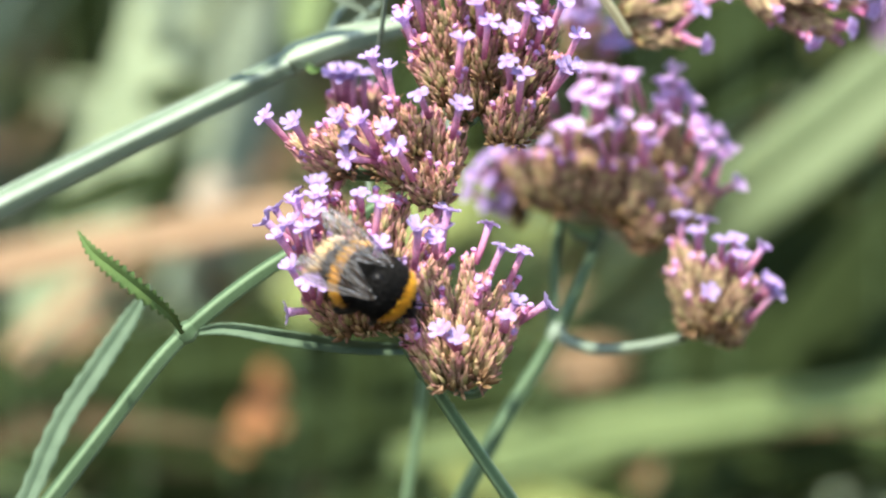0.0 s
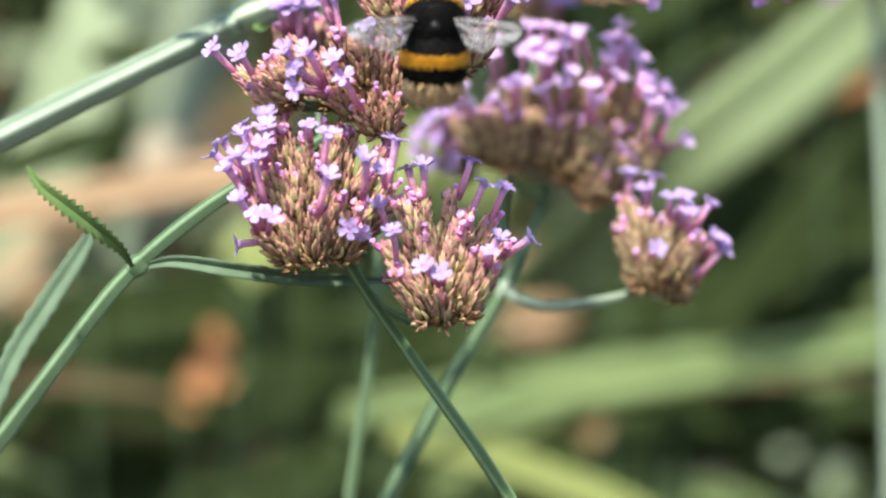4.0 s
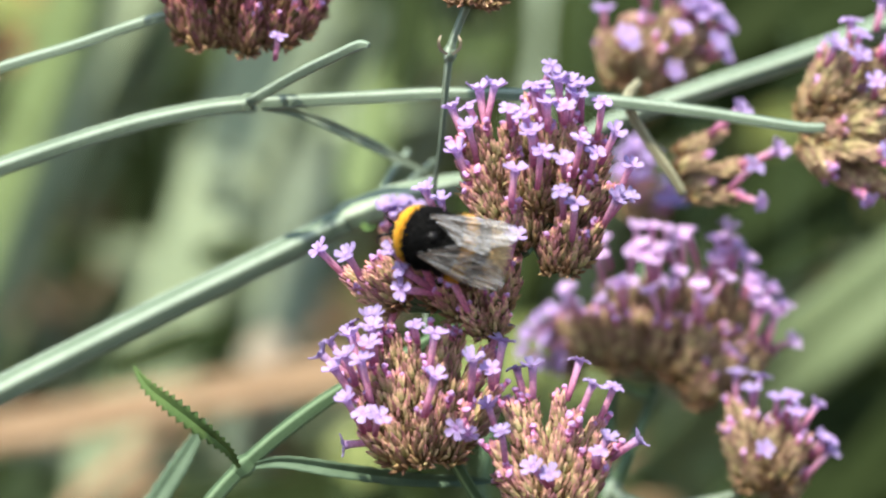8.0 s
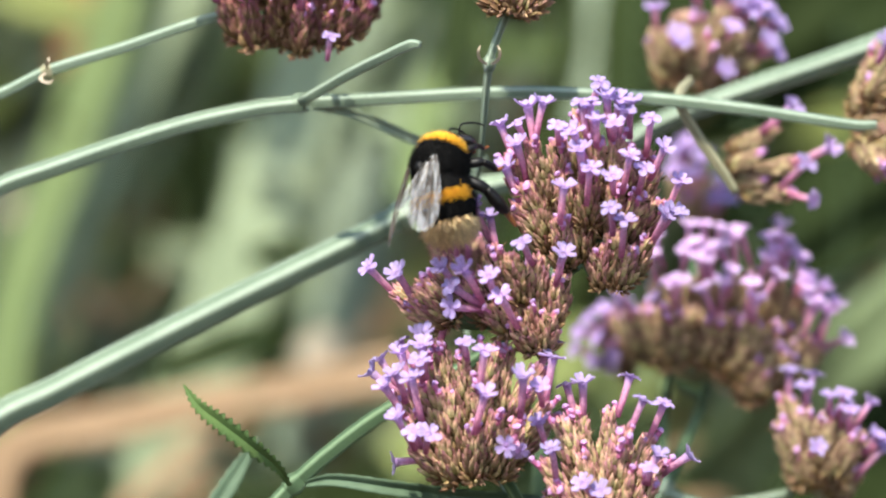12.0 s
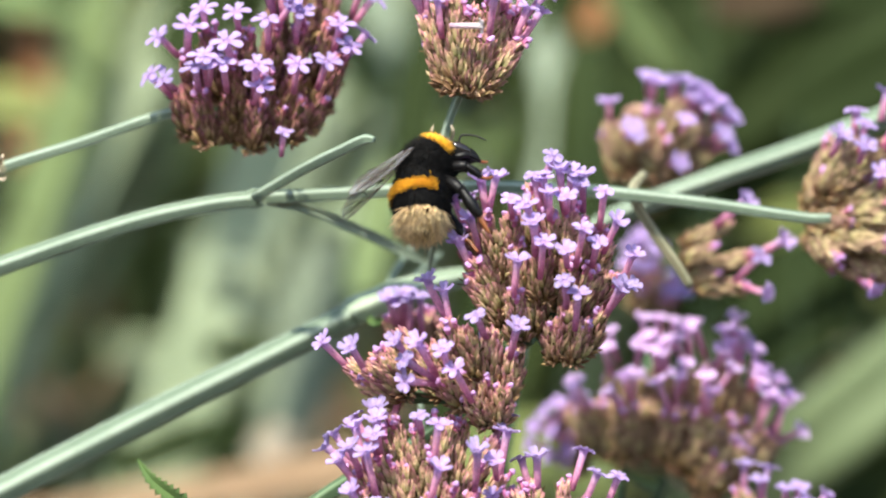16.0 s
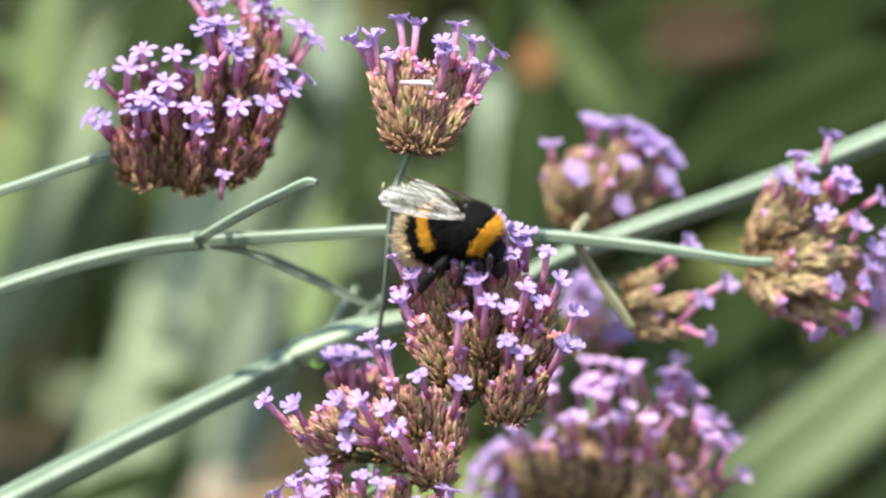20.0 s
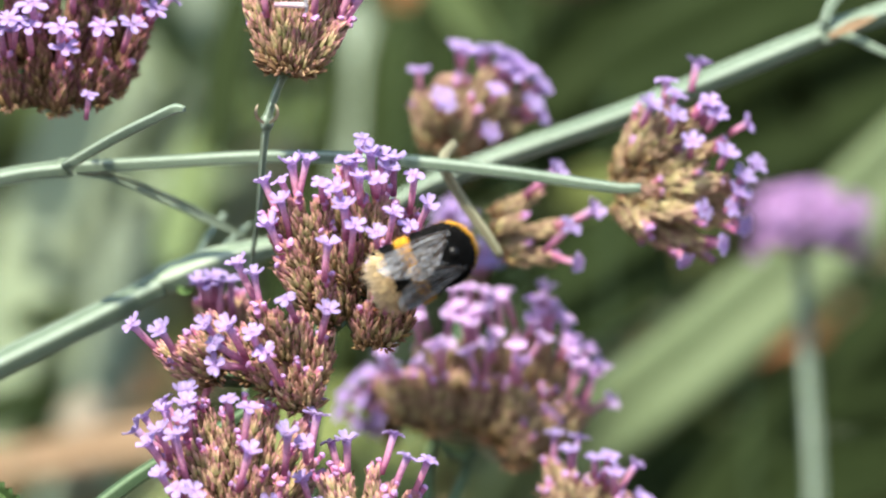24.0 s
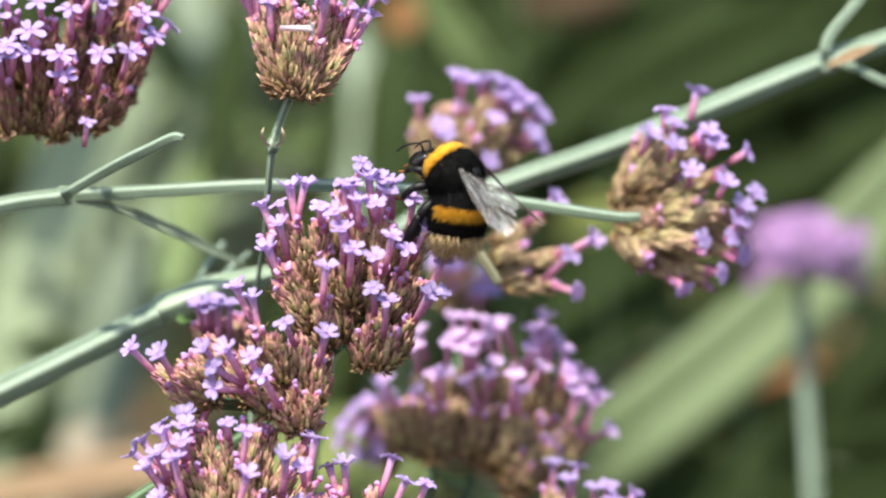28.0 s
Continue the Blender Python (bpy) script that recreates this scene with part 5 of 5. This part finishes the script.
def wing_data(name, outline, veins):
    """Thin wing along -x with raised veins."""
    me = Mesh()
    g = GRID
    top = [Vector((x, y * 1.12, 1.5 * math.sin(y * 0.16) + 0.02 * x * math.sin(x * 0.03))) for x, y in outline]
    mid = len(outline) // 2
    n = len(top)
    verts = [p * g for p in top] + [(p + Vector((0, 0, -0.6))) * g for p in top]
    k = n // 2
    faces = []
    for i in range(k - 1):
        faces.append((i, i + 1, n - 2 - i, n - 1 - i))
    faces += [tuple(q + n for q in f[::-1]) for f in faces]
    me.add(verts, faces, [0.5] * len(verts), 0)
    for row in veins:
        run = [Vector((p[0], p[1] * 1.12, 1.5 * math.sin(p[1] * 0.16) + 0.02 * p[0] * math.sin(p[0] * 0.03) + 0.4)) * g for p in spline(row, 4)]
        sweep(me, run, [(1.3 - 0.7 * i / len(run)) * g for i in range(len(run))], 0, [(k_ * math.tau / 5, 1, 0.5) for k_ in range(5)], 1)
    return me.data(name, [WING, VEIN])


def bumblebee():
    bee = empty("bumblebee", (0, -0.02, 1), "black bumblebee with golden bands and a buff tail", "bumblebee")
    furry("thorax", FUR_BLACK, (0, 0, 0), (54, 54, 50), (-0.98, 0.98), 5200, 13, 1, bee, "black furry thorax", bare=(22, 0.56, 0.80))
    furry("collar", FUR_GOLD, (0, 0, 0), (54, 54, 50), (0.53, 0.83), 2400, 14, 2, bee, "golden furry collar", True, 22)
    furry("neck", FUR_BLACK, (4, 0, -11), (51, 38, 36), (0.5, 0.96), 360, 8, 3, bee)
    me = Mesh()
    vs = [Vector((r * math.cos(j * math.tau / 10) - 12, r * math.sin(j * math.tau / 10), 54 + h)) * GRID for r, h in ((11, -4), (7, 1), (2, 2.4)) for j in range(10)]
    me.add(vs, [(i * 10 + j, i * 10 + (j + 1) % 10, i * 10 + 10 + (j + 1) % 10, i * 10 + 10 + j) for i in range(2) for j in range(10)] + [tuple(range(20, 30))], [0.5] * 30)
    part("bald_spot", me.data("bald_spot", [CHITIN]), bee, "small bare spot on the back")
    # the abdomen turns on the waist, which is its origin
    ab, rad = (-39, 0, 3), (75, 58, 53)
    abdomen = furry("abdomen", FUR_BLACK, ab, rad, (-0.72, 0.97), 3600, 12, 4, bee, "black furry abdomen", bare=(0, -0.04, 0.19))
    furry("abdomen_band", FUR_GOLD, ab, rad, (-0.07, 0.21), 1700, 12, 5, abdomen, "golden furry band", True)
    furry("tail", FUR_BUFF, ab, (74, 57, 52), (-0.92, -0.50), 1300, 30, 7, abdomen, "buff furry tail", comb=1.0)
    furry("tail_tip", FUR_BLACK, (ab[0] - 2, 0, -16), (74, 34, 26), (-0.99, -0.88), 80, 8, 8, abdomen)
    # head
    head = furry("head", FUR_BLACK, (43, 0, -34), (25, 32, 36), (-0.95, 0.95), 700, 6, 9, bee)
    tube_part("face", [(54, 0, -48, 20), (60, 0, -62, 17), (62, 0, -74, 11), (62, 0, -82, 5)], CHITIN, head)
    tube_part("tongue", [(62, 0, -78, 3.5), (62, 0, -88, 2.6), (62, 0, -96, 1.8)], TARSUS, head)
    for s in (-1, 1):
        me = Mesh()
        rows, cols = 6, 10
        vs = []
        for i in range(rows + 1):
            for j in range(cols):
                a, b = math.pi * i / rows, math.tau * j / cols
                vs.append(Vector((54 + 9 * math.sin(a) * math.cos(b), s * 28 + 7 * math.sin(a) * math.sin(b), -40 + 21 * math.cos(a))) * GRID)
        me.add(vs, [(i * cols + j, i * cols + (j + 1) % cols, (i + 1) * cols + (j + 1) % cols, (i + 1) * cols + j) for i in range(rows) for j in range(cols)], [0.5] * len(vs))
        part("eye", me.data("eye", [EYE_BLACK]), head)
        tube_part("antenna", [(68, s * 10, -36, 2.4), (82, s * 16, -32, 2.0), (88, s * 20, -40, 2.2), (92, s * 26, -60, 2.0), (90, s * 30, -78, 1.7)], CHITIN, head)
    # legs: thigh, shin, foot
    legs = (("front_leg", [(30, 22, -36, 6), (40, 30, -54, 6), (46, 30, -66, 5)], [(46, 30, -66, 4.5), (48, 26, -84, 4.5), (48, 22, -96, 3.5)], [(48, 22, -96, 3), (52, 20, -106, 2.5), (56, 20, -114, 1.8)]),
            ("middle_leg", [(4, 30, -38, 8), (8, 46, -58, 8), (10, 50, -68, 7)], [(10, 50, -68, 6), (6, 50, -94, 6.5), (2, 48, -110, 4.5)], [(2, 48, -110, 3.5), (8, 46, -126, 3), (16, 46, -136, 2)]),
            ("hind_leg", [(-26, 30, -38, 9), (-36, 46, -60, 10), (-42, 50, -74, 9)], [(-42, 50, -74, 8), (-62, 50, -106, 11), (-74, 46, -130, 8)], [(-74, 46, -130, 5), (-86, 42, -150, 4), (-94, 40, -164, 2.6)]))
    for name, thigh, shin, foot in legs:
        for s in (-1, 1):
            flip = lambda rows: [(x, y * s, -34 + (z + 34) * (0.92 if name == 'hind_leg' else 0.8), r * 1.15) for x, y, z, r in rows]
            leg = tube_part(name, flip(thigh), CHITIN, bee)
            tube_part("shin", flip(shin), CHITIN, leg, "", 0.6)
            tube_part("foot", flip(foot), TARSUS, leg)
    fore = wing_data("fore_wing", [(0, 5), (-25, 9), (-60, 12), (-100, 13), (-135, 10), (-158, 2), (-168, -10),
                                   (-164, -26), (-150, -40), (-125, -46), (-95, -40), (-60, -26), (-25, -12), (0, -5)],
                     [[(0, 3), (-60, 10), (-110, 11), (-150, 4)], [(-5, -2), (-50, -4), (-100, -6), (-160, -16)], [(-50, -4), (-80, -20), (-110, -42)],
                      [(-95, -5), (-105, -22), (-128, -36), (-140, -42)], [(-100, 10), (-112, -8)], [(-70, -14), (-104, -20), (-150, -30)], [(-10, -4), (-45, -16), (-85, -34)],
                      [(-112, -4), (-140, -8), (-166, -14)], [(-118, -14), (-142, -22), (-162, -30)], [(-116, -26), (-136, -36), (-146, -42)], [(-60, 8), (-110, 4), (-158, 2)]])
    hind = wing_data("hind_wing", [(0, 4), (-30, 4), (-65, 2), (-95, -4), (-112, -12), (-114, -24), (-104, -34), (-80, -36), (-50, -28), (-22, -14), (-8, -8), (0, -4)],
                     [[(0, 2), (-60, 0), (-108, -14)], [(-5, -2), (-45, -14), (-98, -30)], [(-50, -14), (-75, -34)], [(-60, -4), (-86, -14), (-112, -22)], [(-30, -8), (-52, -22), (-70, -34)]])
    wings = []
    for s in (-1, 1):
        wing = part("fore_wing", fore, bee, "smoky translucent wing with dark veins")
        h = part("hind_wing", hind, wing, "", pose(-14 * GRID, -10 * GRID, -2 * GRID, 0, 0, 12))
        wings.append((s, wing))
    bee.scale = (0.94, 0.94, 0.94)
    return bee, wings, abdomen


bee, bee_wings, bee_abdomen = bumblebee()


# seconds, dip of the head away from the open side (degrees)
DIP = [(0, -6), (1, -6), (2.5, 0), (4.5, 6), (5, 8), (6, 8), (7, 4), (8, 4), (9, 24), (10, 26), (11, 24), (12.5, 16), (14, 10), (15, 28), (16, 30), (17, 24), (17.5, 6), (18, -14), (19, -34), (20, -22), (21, -12), (21.5, 0), (23.5, 34), (24, 34), (24.5, 36), (25, 38), (25.5, 26), (26, 10), (28, 8)]


def dip_at(t):
    for (a, p), (b, q) in zip(DIP, DIP[1:]):
        if a <= t <= b:
            return p + (q - p) * (t - a) / (b - a)


def bee_pose(u, v, d, heading, turn, dip=0.0):
    """heading: degrees up from plan right; turn: how far the back leans from the viewer towards the plan's left of the heading; dip: how far the head points away from the viewer."""
    h, b = radians(heading), radians(turn)
    x = Vector((math.cos(h), 0, math.sin(h)))
    side = Vector((-math.sin(h), 0, math.cos(h)))
    z = Vector((0, -1, 0)) * math.cos(b) + side * math.sin(b)
    y = z.cross(x)
    down = Matrix.Rotation(radians(dip), 3, x.cross(Vector((0, 1, 0))))
    m = Matrix([down @ w for w in (x, y, z)]).transposed().to_4x4()
    m.translation = at(u, v, d / 1000)
    return m


# seconds, spread of the wings from the body's line, lift of their tips (degrees)
WINGS = [(0, 12, 14), (0.5, 6, 4), (1, 4, 2), (1.4, 8, 4), (2, 7, 6), (2.5, 7, 4)]
WINGS += [(2.9 + 0.1 * k, 78, 38 if k % 2 else -12) for k in range(21)]
WINGS += [(5.0, 17, 2), (5.1, 60, 20), (5.2, 50, -6), (5.3, 60, 16), (5.4, 20, 0), (5.5, 22, 2), (6, 24, 2), (7, 8, -2), (8, 9, -2), (8.5, 10, -2), (9, 14, 16), (9.5, 15, 18), (11, 12, 14), (13.5, 16, 0), (14.5, 18, -2),
          (15, 8, 16), (16, 8, 20), (17, 8, 16), (18, 8, -4), (18.4, 18, 14), (18.6, 14, 6), (19, 10, -2), (20, 12, 0), (20.5, 10, 4), (21, 16, 12), (21.5, 14, 10), (23.5, 8, -6), (24, 5, -10), (24.3, 8, -10), (25, 12, -4), (25.5, 12, 2), (26, 10, 12), (27, 10, 12), (28, 12, 18)]


def wing_pose(s, spread, lift):
    m = Matrix.Translation(Vector((2, s * 36, 44)) * GRID) @ Matrix.Rotation(radians(-s * spread), 4, "Z") @ Matrix.Rotation(radians(lift), 4, "Y") @ Matrix.Rotation(radians(-s * 30), 4, "X")
    return m @ Matrix.Rotation(math.pi, 4, "X") if s < 0 else m


# seconds, bend of the abdomen under the body (degrees)
BEND = [(0, 34), (1, 30), (1.6, 18), (2, 16), (2.5, 16), (3, 16), (4.5, 20), (5, 30), (5.5, 50), (6, 62), (6.5, 48), (7, 28), (8, 22), (9, 20), (10, 18), (11, 16), (13.5, 26), (14, 22), (15, 20), (16, 20), (16.5, 26), (17, 28), (18, 40), (19, 42), (20, 30), (21, 30), (21.5, 26), (23.5, 38), (24, 38),
        (24.5, 42), (25, 44), (25.5, 48), (26, 44), (26.5, 42), (27, 38), (27.5, 36), (28, 36)]


def abdomen_pose(bend):
    return Matrix.Translation(Vector((-28, 0, -2)) * GRID) @ Matrix.Rotation(radians(-bend), 4, "Y")


def sway(thing, rows):
    """Shift and lean of a plant in the breeze and under the bee's weight, from where it stands."""
    home = Vector(thing.location)
    return [(t, Matrix.Translation(home + Vector((du * GRID, 0, -dv * GRID))) @ Matrix.Rotation(radians(lean), 4, "Y")) for t, du, dv, lean in rows]


# seconds, shift right and down of the small head, pulled aside while the bee climbs over
NOD = [(0, -62, -11), (0.8, -60, -14), (1.2, -54, -10), (1.6, -20, 14), (2, -4, 26), (2.5, -28, 15), (4.4, 0, 0), (5, 0, 0), (28, 0, 0)]


def motions():
    walk(bee, [(t, bee_pose(u, v, d, h, b, dip_at(t))) for t, u, v, d, h, b in BEE])
    for s, wing in bee_wings:
        walk(wing, [(t, wing_pose(s, a, b)) for t, a, b in WINGS])
    walk(bee_abdomen, [(t, abdomen_pose(b)) for t, b in BEND])
    walk(main, sway(main, MAIN_SWAY))
    walk(small_head, [(t, Matrix.Translation(Vector((a * GRID, 0, -b * GRID)))) for t, a, b in NOD])
    walk(t_plant, sway(t_plant, [(t, a, b, 0.0) for t, a, b in TOP_SWAY]))
    walk(f_plant, sway(f_plant, [(t, a, b, 0.0) for t, a, b in LEFT_SWAY]))


motions()
